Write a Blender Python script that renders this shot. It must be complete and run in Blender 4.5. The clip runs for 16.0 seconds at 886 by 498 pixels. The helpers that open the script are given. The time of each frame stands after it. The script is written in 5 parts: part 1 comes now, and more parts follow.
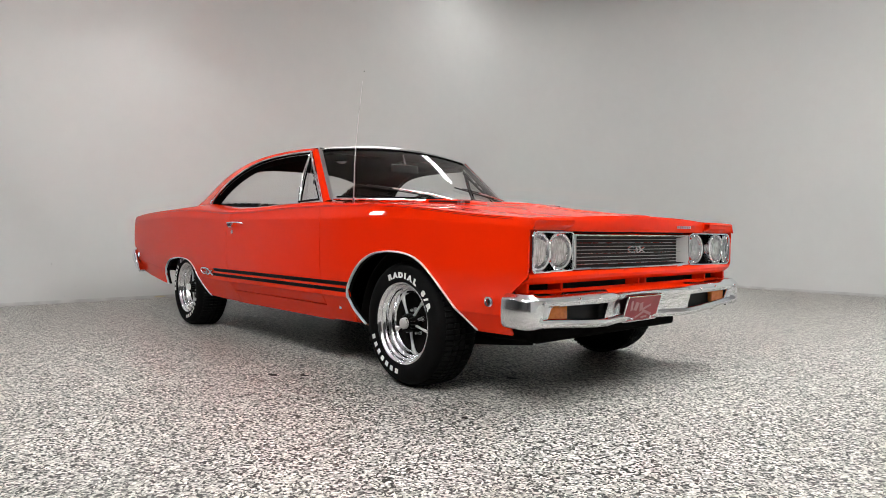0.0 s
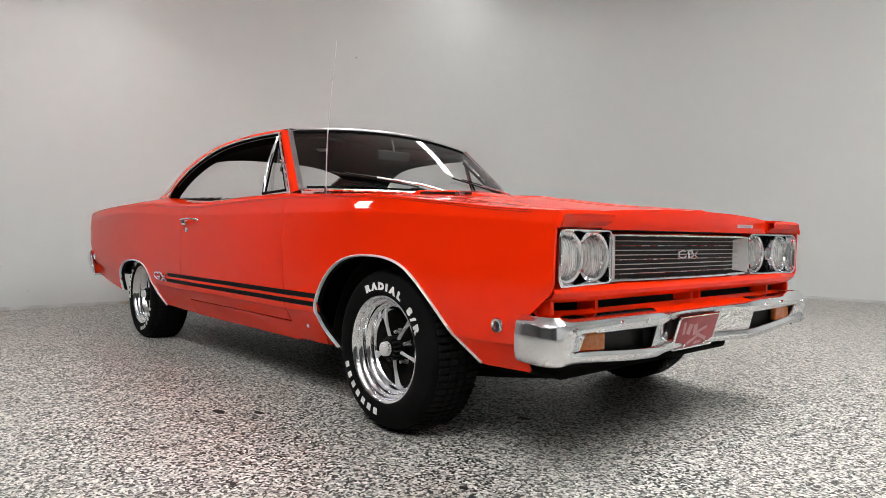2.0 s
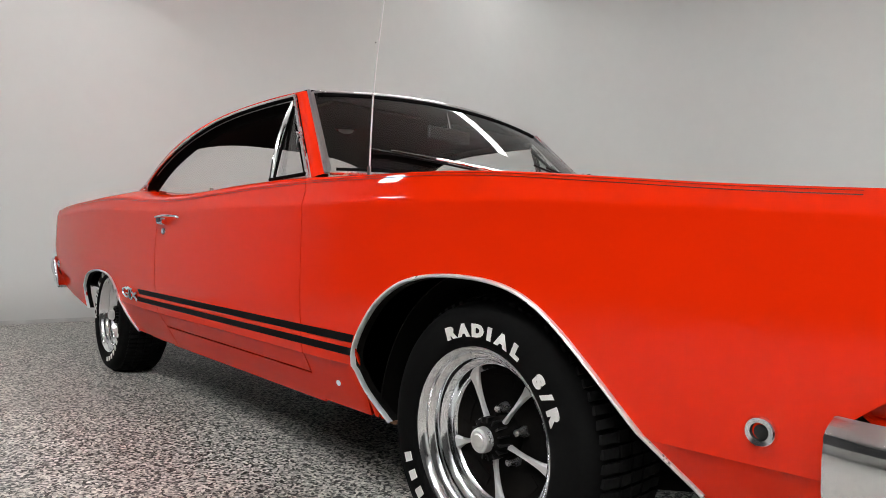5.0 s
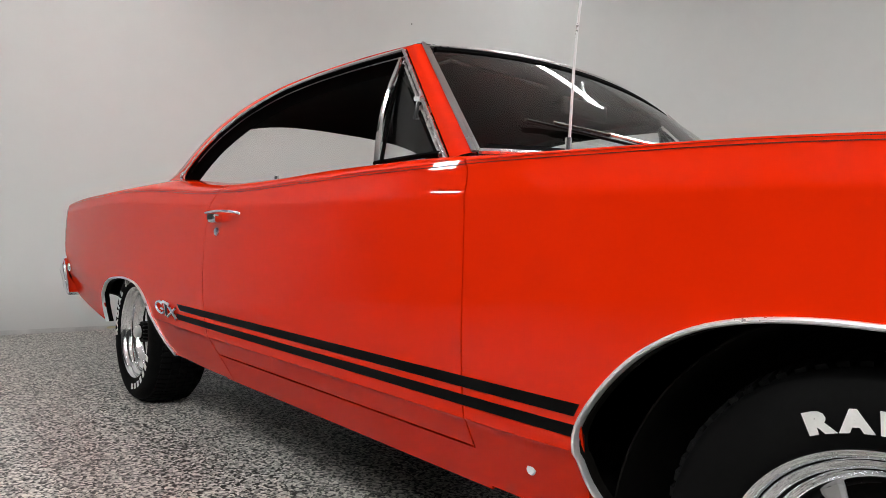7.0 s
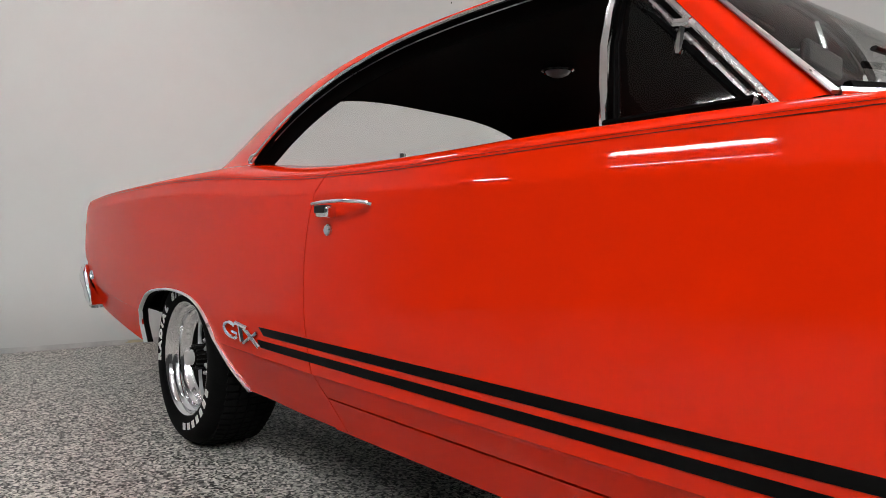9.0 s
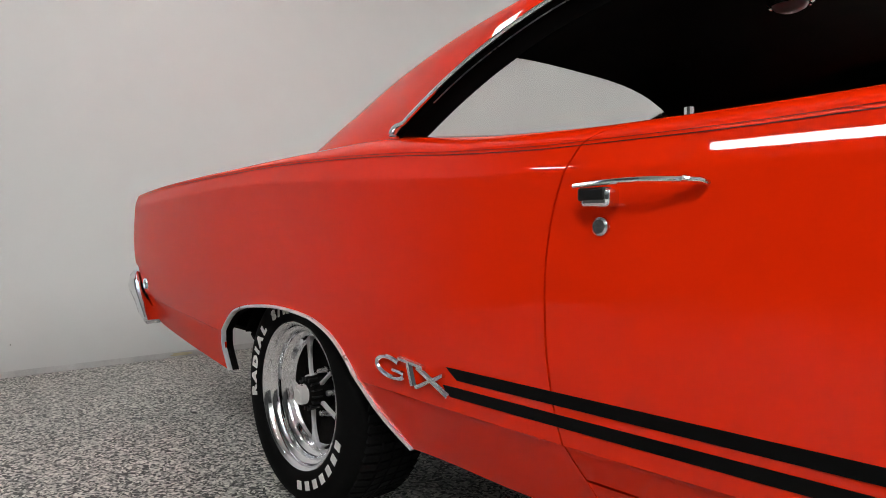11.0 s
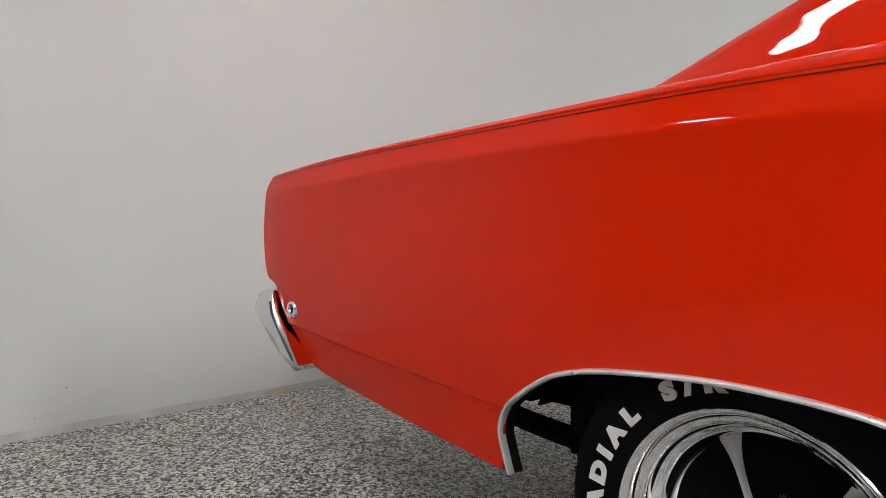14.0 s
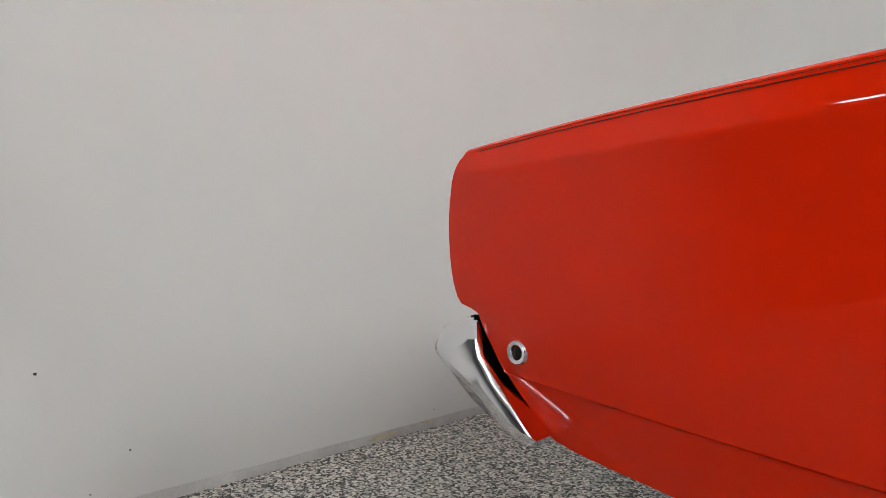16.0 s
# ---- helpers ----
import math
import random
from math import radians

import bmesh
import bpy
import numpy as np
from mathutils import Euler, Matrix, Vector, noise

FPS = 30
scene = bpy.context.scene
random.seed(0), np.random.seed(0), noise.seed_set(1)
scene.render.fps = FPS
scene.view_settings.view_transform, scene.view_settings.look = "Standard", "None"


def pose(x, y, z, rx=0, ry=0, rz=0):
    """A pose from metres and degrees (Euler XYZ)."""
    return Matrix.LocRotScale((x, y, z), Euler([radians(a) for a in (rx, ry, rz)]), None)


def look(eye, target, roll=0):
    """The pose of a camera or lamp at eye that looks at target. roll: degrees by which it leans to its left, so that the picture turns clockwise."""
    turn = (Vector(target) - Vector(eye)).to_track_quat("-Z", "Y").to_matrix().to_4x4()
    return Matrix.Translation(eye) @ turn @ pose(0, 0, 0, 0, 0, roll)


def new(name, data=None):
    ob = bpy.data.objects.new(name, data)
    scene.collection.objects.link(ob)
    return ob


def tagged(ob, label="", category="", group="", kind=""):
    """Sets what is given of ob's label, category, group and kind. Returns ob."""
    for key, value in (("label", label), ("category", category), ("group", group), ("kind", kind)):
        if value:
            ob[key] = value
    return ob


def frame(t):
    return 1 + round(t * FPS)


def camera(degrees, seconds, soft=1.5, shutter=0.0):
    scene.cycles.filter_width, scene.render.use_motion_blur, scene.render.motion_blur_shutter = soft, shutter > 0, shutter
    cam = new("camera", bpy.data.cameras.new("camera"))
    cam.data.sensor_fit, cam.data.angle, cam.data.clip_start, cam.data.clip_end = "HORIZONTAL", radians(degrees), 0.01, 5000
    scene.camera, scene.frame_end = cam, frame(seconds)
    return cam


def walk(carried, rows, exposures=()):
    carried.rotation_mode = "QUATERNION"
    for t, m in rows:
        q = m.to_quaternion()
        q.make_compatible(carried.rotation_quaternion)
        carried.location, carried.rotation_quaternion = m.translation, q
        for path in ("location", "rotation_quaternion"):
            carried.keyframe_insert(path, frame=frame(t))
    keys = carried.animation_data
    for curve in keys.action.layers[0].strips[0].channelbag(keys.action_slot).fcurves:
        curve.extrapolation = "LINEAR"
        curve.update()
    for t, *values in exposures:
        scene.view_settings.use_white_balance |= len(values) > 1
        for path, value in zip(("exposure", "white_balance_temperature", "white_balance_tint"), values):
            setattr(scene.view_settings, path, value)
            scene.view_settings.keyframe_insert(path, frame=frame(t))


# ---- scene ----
cam = camera(68.0, 16.0, soft=0.4)
PATH = [
    (0, (2.604, -2.897, 0.762), (1.093, -1.587, 0.719), 0.4),
    (0.5, (2.468, -2.762, 0.743), (0.957, -1.453, 0.705), 0.5),
    (1, (2.333, -2.631, 0.754), (0.823, -1.321, 0.712), 0.3),
    (1.5, (2.191, -2.507, 0.758), (0.682, -1.195, 0.715), 0.6),
    (2, (2.043, -2.38, 0.753), (0.533, -1.069, 0.715), 0.7),
    (2.5, (1.898, -2.267, 0.751), (0.386, -0.958, 0.716), 0.7),
    (3, (1.746, -2.161, 0.745), (0.235, -0.851, 0.71), 0.8),
    (3.2, (1.682, -2.125, 0.747), (0.174, -0.811, 0.712), 0.8),
    (5.3, (0.905, -1.889, 0.74), (-0.609, -0.582, 0.734), 1.8),
    (5.5, (0.821, -1.875, 0.74), (-0.692, -0.567, 0.731), 1.9),
    (6, (0.626, -1.853, 0.745), (-0.885, -0.544, 0.735), 1.9),
    (6.5, (0.432, -1.841, 0.75), (-1.078, -0.53, 0.74), 2.0),
    (7, (0.228, -1.834, 0.755), (-1.28, -0.521, 0.744), 2.0),
    (7.5, (0.037, -1.82, 0.758), (-1.471, -0.507, 0.745), 2.0),
    (8, (-0.158, -1.802, 0.75), (-1.663, -0.486, 0.734), 1.9),
    (8.5, (-0.352, -1.793, 0.753), (-1.857, -0.475, 0.731), 1.7),
    (8.7, (-0.431, -1.798, 0.746), (-1.932, -0.477, 0.732), 1.7),
    (10.8, (-1.234, -1.817, 0.765), (-2.734, -0.494, 0.712), -0.0),
    (11, (-1.314, -1.818, 0.765), (-2.813, -0.495, 0.714), 0.1),
    (11.5, (-1.515, -1.822, 0.756), (-3.014, -0.498, 0.711), 0.2),
    (12, (-1.713, -1.822, 0.758), (-3.211, -0.498, 0.712), 0.1),
    (12.5, (-1.918, -1.813, 0.761), (-3.418, -0.491, 0.708), -0.1),
    (13, (-2.125, -1.815, 0.756), (-3.626, -0.494, 0.704), -0.2),
    (13.5, (-2.323, -1.8, 0.764), (-3.833, -0.49, 0.706), -0.1),
    (14, (-2.557, -1.806, 0.759), (-4.061, -0.49, 0.706), -0.3),
    (14.5, (-2.764, -1.805, 0.756), (-4.273, -0.494, 0.706), -0.3),
    (15, (-2.972, -1.805, 0.743), (-4.483, -0.496, 0.698), -0.6),
    (15.5, (-3.182, -1.803, 0.755), (-4.683, -0.482, 0.694), -1.5),
    (16, (-3.386, -1.797, 0.758), (-4.888, -0.477, 0.719), -1.4),
]
walk(cam, [(t, look(eye, target, roll)) for t, eye, target, roll in PATH])

# lamps of the studio, in plan
LAMP_STRENGTH = 97.0
# x, y, length, half width, share of the full strength and drop below the ceiling
# Reflections place the first and the hung lamps; the others are unseen, added fill.
LAMPS = [(-3.6, 4.2, 2.2, 0.15, 0.17, 0.0), (0.9, 2.4, 1.8, 0.085, 1.15, 0.0), (3.6, 2.4, 1.8, 0.085, 1.0, 0.0), (1.6, 0.9, 1.8, 0.085, 1.15, 0.0), (3.9, 0.9, 1.8, 0.085, 0.55, 0.0),
         (-4.25, -0.7, 0.32, 0.20, 0.24, 1.55), (-4.75, -3.6, 0.36, 0.10, 0.45, 1.55), (-2.7, -3.1, 1.1, 0.018, 0.5, 1.55),
         (2.9, -3.0, 1.8, 0.085, 0.5, 0.0), (6.1, -3.0, 1.8, 0.085, 0.3, 0.0), (0.0, -4.0, 1.8, 0.085, 1.6, 0.0), (2.6, -4.8, 1.8, 0.085, 1.1, 0.0),
         (2.2, -6.2, 1.8, 0.085, 0.9, 0.0), (4.5, -6.2, 1.8, 0.085, 0.5, 0.0)]

# ---------- world and exposure ----------
world = bpy.data.worlds.new("studio_world")
scene.world = world
world.use_nodes = True
world.node_tree.nodes["Background"].inputs[0].default_value = (0.8, 0.85, 1.0, 1)
world.node_tree.nodes["Background"].inputs[1].default_value = 0.02


# ---------- materials ----------
def material(name, color, rough=0.5, metal=0.0, coat=0.0, spec=0.5):
    m = bpy.data.materials.new(name)
    m.use_nodes = True
    b = m.node_tree.nodes["Principled BSDF"]
    b.inputs["Base Color"].default_value = (*color, 1)
    b.inputs["Roughness"].default_value = rough
    b.inputs["Metallic"].default_value = metal
    b.inputs["Coat Weight"].default_value = coat
    b.inputs["Coat Roughness"].default_value = 0.03
    b.inputs["Specular IOR Level"].default_value = spec
    return m


def node(m, kind, **values):
    n = m.node_tree.nodes.new(kind)
    for key, value in values.items():
        n.inputs[key].default_value = value
    return n


def link(m, a, b):
    m.node_tree.links.new(a, b)


def bsdf(m):
    return m.node_tree.nodes["Principled BSDF"]


def mottle(m, scale, low, high, detail=4.0, target="Base Color"):
    """Two-scale variation of a colour or a roughness, at real-world size."""
    co = node(m, "ShaderNodeTexCoord")
    big = node(m, "ShaderNodeTexNoise", Scale=scale, Detail=detail)
    fine = node(m, "ShaderNodeTexNoise", Scale=scale * 14, Detail=3.0)
    add = node(m, "ShaderNodeMath")
    add.operation = "MULTIPLY_ADD"
    add.inputs[1].default_value = 0.35
    ramp = node(m, "ShaderNodeValToRGB")
    ramp.color_ramp.elements[0].position, ramp.color_ramp.elements[1].position = 0.45, 0.9
    ramp.color_ramp.elements[0].color = (*low, 1) if isinstance(low, tuple) else (low, low, low, 1)
    ramp.color_ramp.elements[1].color = (*high, 1) if isinstance(high, tuple) else (high, high, high, 1)
    link(m, co.outputs["Object"], big.inputs["Vector"])
    link(m, co.outputs["Object"], fine.inputs["Vector"])
    link(m, fine.outputs[0], add.inputs[0])
    link(m, big.outputs[0], add.inputs[2])
    link(m, add.outputs[0], ramp.inputs[0])
    link(m, ramp.outputs[0], bsdf(m).inputs[target])
    return m


def bump(m, scale, strength, distance=0.002):
    co = node(m, "ShaderNodeTexCoord")
    n = node(m, "ShaderNodeTexNoise", Scale=scale, Detail=4.0)
    b = node(m, "ShaderNodeBump", Strength=strength, Distance=distance)
    link(m, co.outputs["Object"], n.inputs["Vector"])
    link(m, n.outputs[0], b.inputs["Height"])
    link(m, b.outputs[0], bsdf(m).inputs["Normal"])
    return m


def glass(name, tint, rough=0.0):
    m = bpy.data.materials.new(name)
    m.use_nodes = True
    t = m.node_tree
    t.nodes.remove(t.nodes["Principled BSDF"])
    clear = t.nodes.new("ShaderNodeBsdfTransparent")
    clear.inputs[0].default_value = (*tint, 1)
    gloss = t.nodes.new("ShaderNodeBsdfGlossy")
    gloss.inputs["Roughness"].default_value = rough
    facing = t.nodes.new("ShaderNodeLayerWeight")
    steep = t.nodes.new("ShaderNodeMath")
    steep.operation = "POWER"
    steep.inputs[1].default_value = 4.5
    fres = t.nodes.new("ShaderNodeMath")
    fres.operation = "MULTIPLY_ADD"
    fres.inputs[1].default_value, fres.inputs[2].default_value = 0.9, 0.05
    t.links.new(facing.outputs["Facing"], steep.inputs[0])
    t.links.new(steep.outputs[0], fres.inputs[0])
    mix = t.nodes.new("ShaderNodeMixShader")
    t.links.new(fres.outputs[0], mix.inputs[0])
    t.links.new(clear.outputs[0], mix.inputs[1])
    t.links.new(gloss.outputs[0], mix.inputs[2])
    t.links.new(mix.outputs[0], t.nodes["Material Output"].inputs[0])
    return m


RED = mottle(material("red_paint", (0.75, 0.020, 0.0008), 0.6, 0.0, 0.65, spec=0.0), 2.5, (0.745, 0.0197, 0.0008), (0.755, 0.0204, 0.0009))
bsdf(RED).inputs["Coat Roughness"].default_value = 0.012
CHROME = mottle(material("chrome", (0.82, 0.83, 0.85), 0.06, 1.0), 6.0, 0.03, 0.16, target="Roughness")
STEEL = mottle(material("brushed_stainless", (0.62, 0.62, 0.63), 0.25, 1.0), 20.0, 0.18, 0.34, target="Roughness")
SEAL = mottle(material("weatherstrip_rubber", (0.002, 0.002, 0.002), 0.8, spec=0.03), 9.0, (0.0012, 0.0012, 0.0012), (0.003, 0.003, 0.003))
TRIM = mottle(material("grey_stainless", (0.42, 0.42, 0.42), 0.3, 1.0), 9.0, 0.25, 0.36, target="Roughness")
ARGENT = mottle(material("argent_silver", (0.58, 0.58, 0.58), 0.35, 0.35), 15.0, 0.28, 0.45, target="Roughness")
TREAD = bump(mottle(material("tread_rubber", (0.007, 0.007, 0.007), 0.8, spec=0.08), 9.0, (0.005, 0.005, 0.005), (0.010, 0.010, 0.010)), 70, 0.4, 0.001)
LIP = mottle(material("polished_lip_moulding", (0.90, 0.90, 0.90), 0.32, 0.7), 14.0, 0.25, 0.42, target="Roughness")
CAP = mottle(material("polished_cap", (0.80, 0.80, 0.79), 0.3, 0.75), 10.0, 0.24, 0.38, target="Roughness")
RUBBER = bump(mottle(material("tyre_rubber", (0.004, 0.004, 0.004), 0.7, spec=0.05), 7.0, (0.003, 0.003, 0.003), (0.006, 0.006, 0.006)), 90, 0.25, 0.001)
WHITE_RUBBER = mottle(material("white_letter_rubber", (0.78, 0.77, 0.74), 0.6), 25.0, (0.66, 0.65, 0.62), (0.82, 0.81, 0.79))
BLACK = mottle(material("satin_black", (0.007, 0.007, 0.007), 0.45, spec=0.3), 12.0, (0.004, 0.004, 0.004), (0.011, 0.011, 0.011))
DARK = bump(mottle(material("underbody_black", (0.005, 0.005, 0.005), 0.9, spec=0.05), 5.0, (0.003, 0.003, 0.003), (0.008, 0.007, 0.006)), 60, 0.5)
VINYL = bump(mottle(material("black_vinyl", (0.006, 0.006, 0.006), 0.7, spec=0.12), 9.0, (0.004, 0.004, 0.004), (0.009, 0.009, 0.009)), 120, 0.3, 0.001)
STRIPE = mottle(material("black_stripe_film", (0.003, 0.003, 0.003), 0.5, spec=0.08), 9.0, (0.002, 0.002, 0.002), (0.004, 0.004, 0.004))
PINLINE = material("dark_red_pinstripe", (0.03, 0.004, 0.003), 0.4, spec=0.2)
AMBER = mottle(material("amber_lens", (0.62, 0.16, 0.02), 0.12, 0.0, 0.6), 40.0, (0.5, 0.12, 0.015), (0.7, 0.2, 0.03))
RUSTY = mottle(material("surface_rust", (0.12, 0.05, 0.025), 0.9), 30.0, (0.03, 0.02, 0.015), (0.2, 0.08, 0.03))
LENS = mottle(material("clear_lamp_lens", (0.8, 0.81, 0.82), 0.12, 0.45, 1.0), 30.0, (0.50, 0.51, 0.51), (0.93, 0.93, 0.93))
flute_co = node(LENS, "ShaderNodeTexCoord")
flutes = node(LENS, "ShaderNodeTexWave", Scale=26.0, Distortion=1.5, Detail=1.0)
flutes.bands_direction = "Y"
flute_bump = node(LENS, "ShaderNodeBump", Strength=0.9, Distance=0.006)
link(LENS, flute_co.outputs["Object"], flutes.inputs["Vector"])
link(LENS, flutes.outputs["Fac"], flute_bump.inputs["Height"])
link(LENS, flute_bump.outputs[0], bsdf(LENS).inputs["Normal"])
PLATE = mottle(material("red_dealer_plate", (0.33, 0.03, 0.045), 0.4), 12.0, (0.27, 0.02, 0.035), (0.4, 0.05, 0.06))
PLATE_INK = material("plate_pale_ink", (0.5, 0.24, 0.25), 0.5)
GLASS = glass("tinted_window_glass", (0.86, 0.88, 0.87))
REAR_GLASS = glass("clear_rear_glass", (0.97, 0.975, 0.97))
VENT_GLASS = glass("vent_window_glass", (0.84, 0.85, 0.85))
MIRROR = material("mirror_glass", (0.8, 0.8, 0.8), 0.02, 1.0)
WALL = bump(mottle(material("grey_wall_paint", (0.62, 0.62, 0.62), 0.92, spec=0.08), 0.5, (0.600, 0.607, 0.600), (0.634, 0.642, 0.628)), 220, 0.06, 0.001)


def painted_falloff(m, y_pale, y_dark, dark):
    """Darkens the colour towards the wall's near end in place of falling light, with a soft edge."""
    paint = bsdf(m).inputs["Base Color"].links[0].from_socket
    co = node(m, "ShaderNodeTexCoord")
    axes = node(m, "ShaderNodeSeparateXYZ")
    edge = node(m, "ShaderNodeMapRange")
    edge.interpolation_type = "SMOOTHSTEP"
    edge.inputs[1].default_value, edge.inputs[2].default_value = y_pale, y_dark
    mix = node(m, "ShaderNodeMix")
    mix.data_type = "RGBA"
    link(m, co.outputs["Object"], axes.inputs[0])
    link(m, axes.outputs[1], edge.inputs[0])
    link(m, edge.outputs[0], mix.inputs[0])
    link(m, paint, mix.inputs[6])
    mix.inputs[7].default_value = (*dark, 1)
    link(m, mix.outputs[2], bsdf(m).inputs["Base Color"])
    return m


# Dim light at the wall's near end, put into its colour to quiet reflections.
painted_falloff(WALL, -2.1, -4.6, (0.10, 0.10, 0.10))
DARKWALL = mottle(material("dark_wall_paint", (0.11, 0.11, 0.11), 0.85, spec=0.15), 0.6, (0.095, 0.095, 0.095), (0.125, 0.125, 0.122))
CEILING = mottle(material("ceiling_paint", (0.7, 0.7, 0.7), 0.85), 0.7, (0.66, 0.66, 0.66), (0.72, 0.72, 0.72))
COVE = mottle(material("wall_base_coating", (0.5, 0.5, 0.5), 0.6), 7.0, (0.40, 0.40, 0.40), (0.60, 0.60, 0.59))
SCUFF = mottle(material("yellowed_adhesive", (0.5, 0.42, 0.25), 0.8), 25.0, (0.42, 0.38, 0.27), (0.6, 0.53, 0.36))
SPOT = material("dark_spot", (0.03, 0.03, 0.03), 0.7)


def flake_floor():
    """Epoxy floor with broadcast colour flakes of a few millimetres."""
    m = material("epoxy_flake_floor", (0.3, 0.3, 0.29), 0.35, spec=0.35)
    co = node(m, "ShaderNodeTexCoord")
    warp = node(m, "ShaderNodeTexNoise", Scale=60.0, Detail=2.0)
    off = node(m, "ShaderNodeVectorMath")
    off.operation = "MULTIPLY_ADD"
    off.inputs[1].default_value = (0.018, 0.018, 0.0)
    link(m, co.outputs["Object"], warp.inputs["Vector"])
    link(m, warp.outputs["Color"], off.inputs[0])
    link(m, co.outputs["Object"], off.inputs[2])
    cells = node(m, "ShaderNodeTexVoronoi", Scale=130.0)
    link(m, off.outputs[0], cells.inputs["Vector"])
    sep = node(m, "ShaderNodeSeparateColor")
    link(m, cells.outputs["Color"], sep.inputs[0])
    ramp = node(m, "ShaderNodeValToRGB")
    ramp.color_ramp.interpolation = "CONSTANT"
    stops = [(0.0, 0.004), (0.26, 0.05), (0.33, 0.20), (0.46, 0.40), (0.64, 0.58), (0.83, 0.80)]
    while len(ramp.color_ramp.elements) < len(stops):
        ramp.color_ramp.elements.new(0.5)
    for e, (p, v) in zip(ramp.color_ramp.elements, stops):
        e.position, e.color = p, (v * 1.03, v, v * 0.92, 1)
    link(m, sep.outputs[0], ramp.inputs[0])
    stain = node(m, "ShaderNodeTexNoise", Scale=1.3, Detail=5.0)
    link(m, co.outputs["Object"], stain.inputs["Vector"])
    tone = node(m, "ShaderNodeMapRange")
    tone.inputs[1].default_value, tone.inputs[2].default_value = 0.3, 0.7
    tone.inputs[3].default_value, tone.inputs[4].default_value = 0.80, 1.0
    link(m, stain.outputs[0], tone.inputs[0])
    mul = node(m, "ShaderNodeMix")
    mul.data_type, mul.blend_type = "RGBA", "MULTIPLY"
    mul.inputs[0].default_value = 1.0
    link(m, ramp.outputs[0], mul.inputs[6])
    link(m, tone.outputs[0], mul.inputs[7])
    link(m, mul.outputs[2], bsdf(m).inputs["Base Color"])
    rough = node(m, "ShaderNodeMapRange")
    rough.inputs[3].default_value, rough.inputs[4].default_value = 0.26, 0.5
    link(m, stain.outputs[0], rough.inputs[0])
    link(m, rough.outputs[0], bsdf(m).inputs["Roughness"])
    b = node(m, "ShaderNodeBump", Strength=0.35, Distance=0.002)
    link(m, sep.outputs[1], b.inputs["Height"])
    link(m, b.outputs[0], bsdf(m).inputs["Normal"])
    return m


FLOOR = flake_floor()


def lamp_material(name, strength, color=(1.0, 1.0, 1.0)):
    m = bpy.data.materials.new(name)
    m.use_nodes = True
    b = bsdf(m)
    b.inputs["Base Color"].default_value = (0.9, 0.9, 0.9, 1)
    b.inputs["Emission Color"].default_value = (*color, 1)
    b.inputs["Emission Strength"].default_value = strength
    return m


def tube_light(share):
    """The lit diffuser of a fixture, at a share of full strength tuned to balance the brightness."""
    return lamp_material("lit_tube_diffuser", LAMP_STRENGTH * share)


# ---------- geometry helpers ----------
def spline(*pts):
    """A smooth curve y(x) through points, without overshoot."""
    pts = sorted(pts)
    xs, ys = [p[0] for p in pts], [p[1] for p in pts]
    d = [(ys[i + 1] - ys[i]) / (xs[i + 1] - xs[i]) for i in range(len(xs) - 1)]
    t = [d[0]] + [0.0 if a * b <= 0 else 2 * a * b / (a + b) for a, b in zip(d, d[1:])] + [d[-1]]

    def f(x):
        if x <= xs[0]:
            return ys[0]
        if x >= xs[-1]:
            return ys[-1]
        i = int(np.searchsorted(xs, x)) - 1
        h = xs[i + 1] - xs[i]
        s = (x - xs[i]) / h
        return ((1 + 2 * s) * (1 - s) ** 2 * ys[i] + s * (1 - s) ** 2 * h * t[i]
                + s * s * (3 - 2 * s) * ys[i + 1] + s * s * (s - 1) * h * t[i + 1])
    return f


def bm_from(verts, faces):
    bm = bmesh.new()
    vs = [bm.verts.new(v) for v in verts]
    for f in faces:
        try:
            bm.faces.new([vs[i] for i in f])
        except ValueError:
            pass
    return bm


def part(name, bm, mat, parent=None, label="", smooth=True, sharp=35, thick=0.0, bevel=0.0, away=None):
    """Links a bmesh as one mesh object under a thing or a part. away: a point that the faces look away from."""
    bmesh.ops.remove_doubles(bm, verts=bm.verts, dist=1e-5)
    if away is not None:
        bm.normal_update()
        o = Vector(away)
        if sum((f.calc_center_median() - o).dot(f.normal) * f.calc_area() for f in bm.faces) < 0:
            bmesh.ops.reverse_faces(bm, faces=bm.faces)
    else:
        bmesh.ops.recalc_face_normals(bm, faces=bm.faces)
    me = bpy.data.meshes.new(name)
    bm.edges.index_update()
    rims = [e.index for e in bm.edges if e.is_boundary] if thick else []
    bm.to_mesh(me)
    bm.free()
    me.materials.append(mat)
    if smooth:
        me.polygons.foreach_set("use_smooth", [True] * len(me.polygons))
        me.set_sharp_from_angle(angle=radians(sharp))
        if rims:
            flags = me.attributes.get("sharp_edge") or me.attributes.new("sharp_edge", "BOOLEAN", "EDGE")
            for k in rims:
                flags.data[k].value = True
    ob = new(name, me)
    if parent is not None:
        ob.parent = parent
    if thick:
        s = ob.modifiers.new("thickness", "SOLIDIFY")
        s.thickness, s.offset = thick, -1
    if bevel:
        b = ob.modifiers.new("soft_edges", "BEVEL")
        b.width, b.segments, b.limit_method, b.angle_limit = bevel, 2, "ANGLE", radians(40)
    if label:
        ob["label"] = label
    return ob


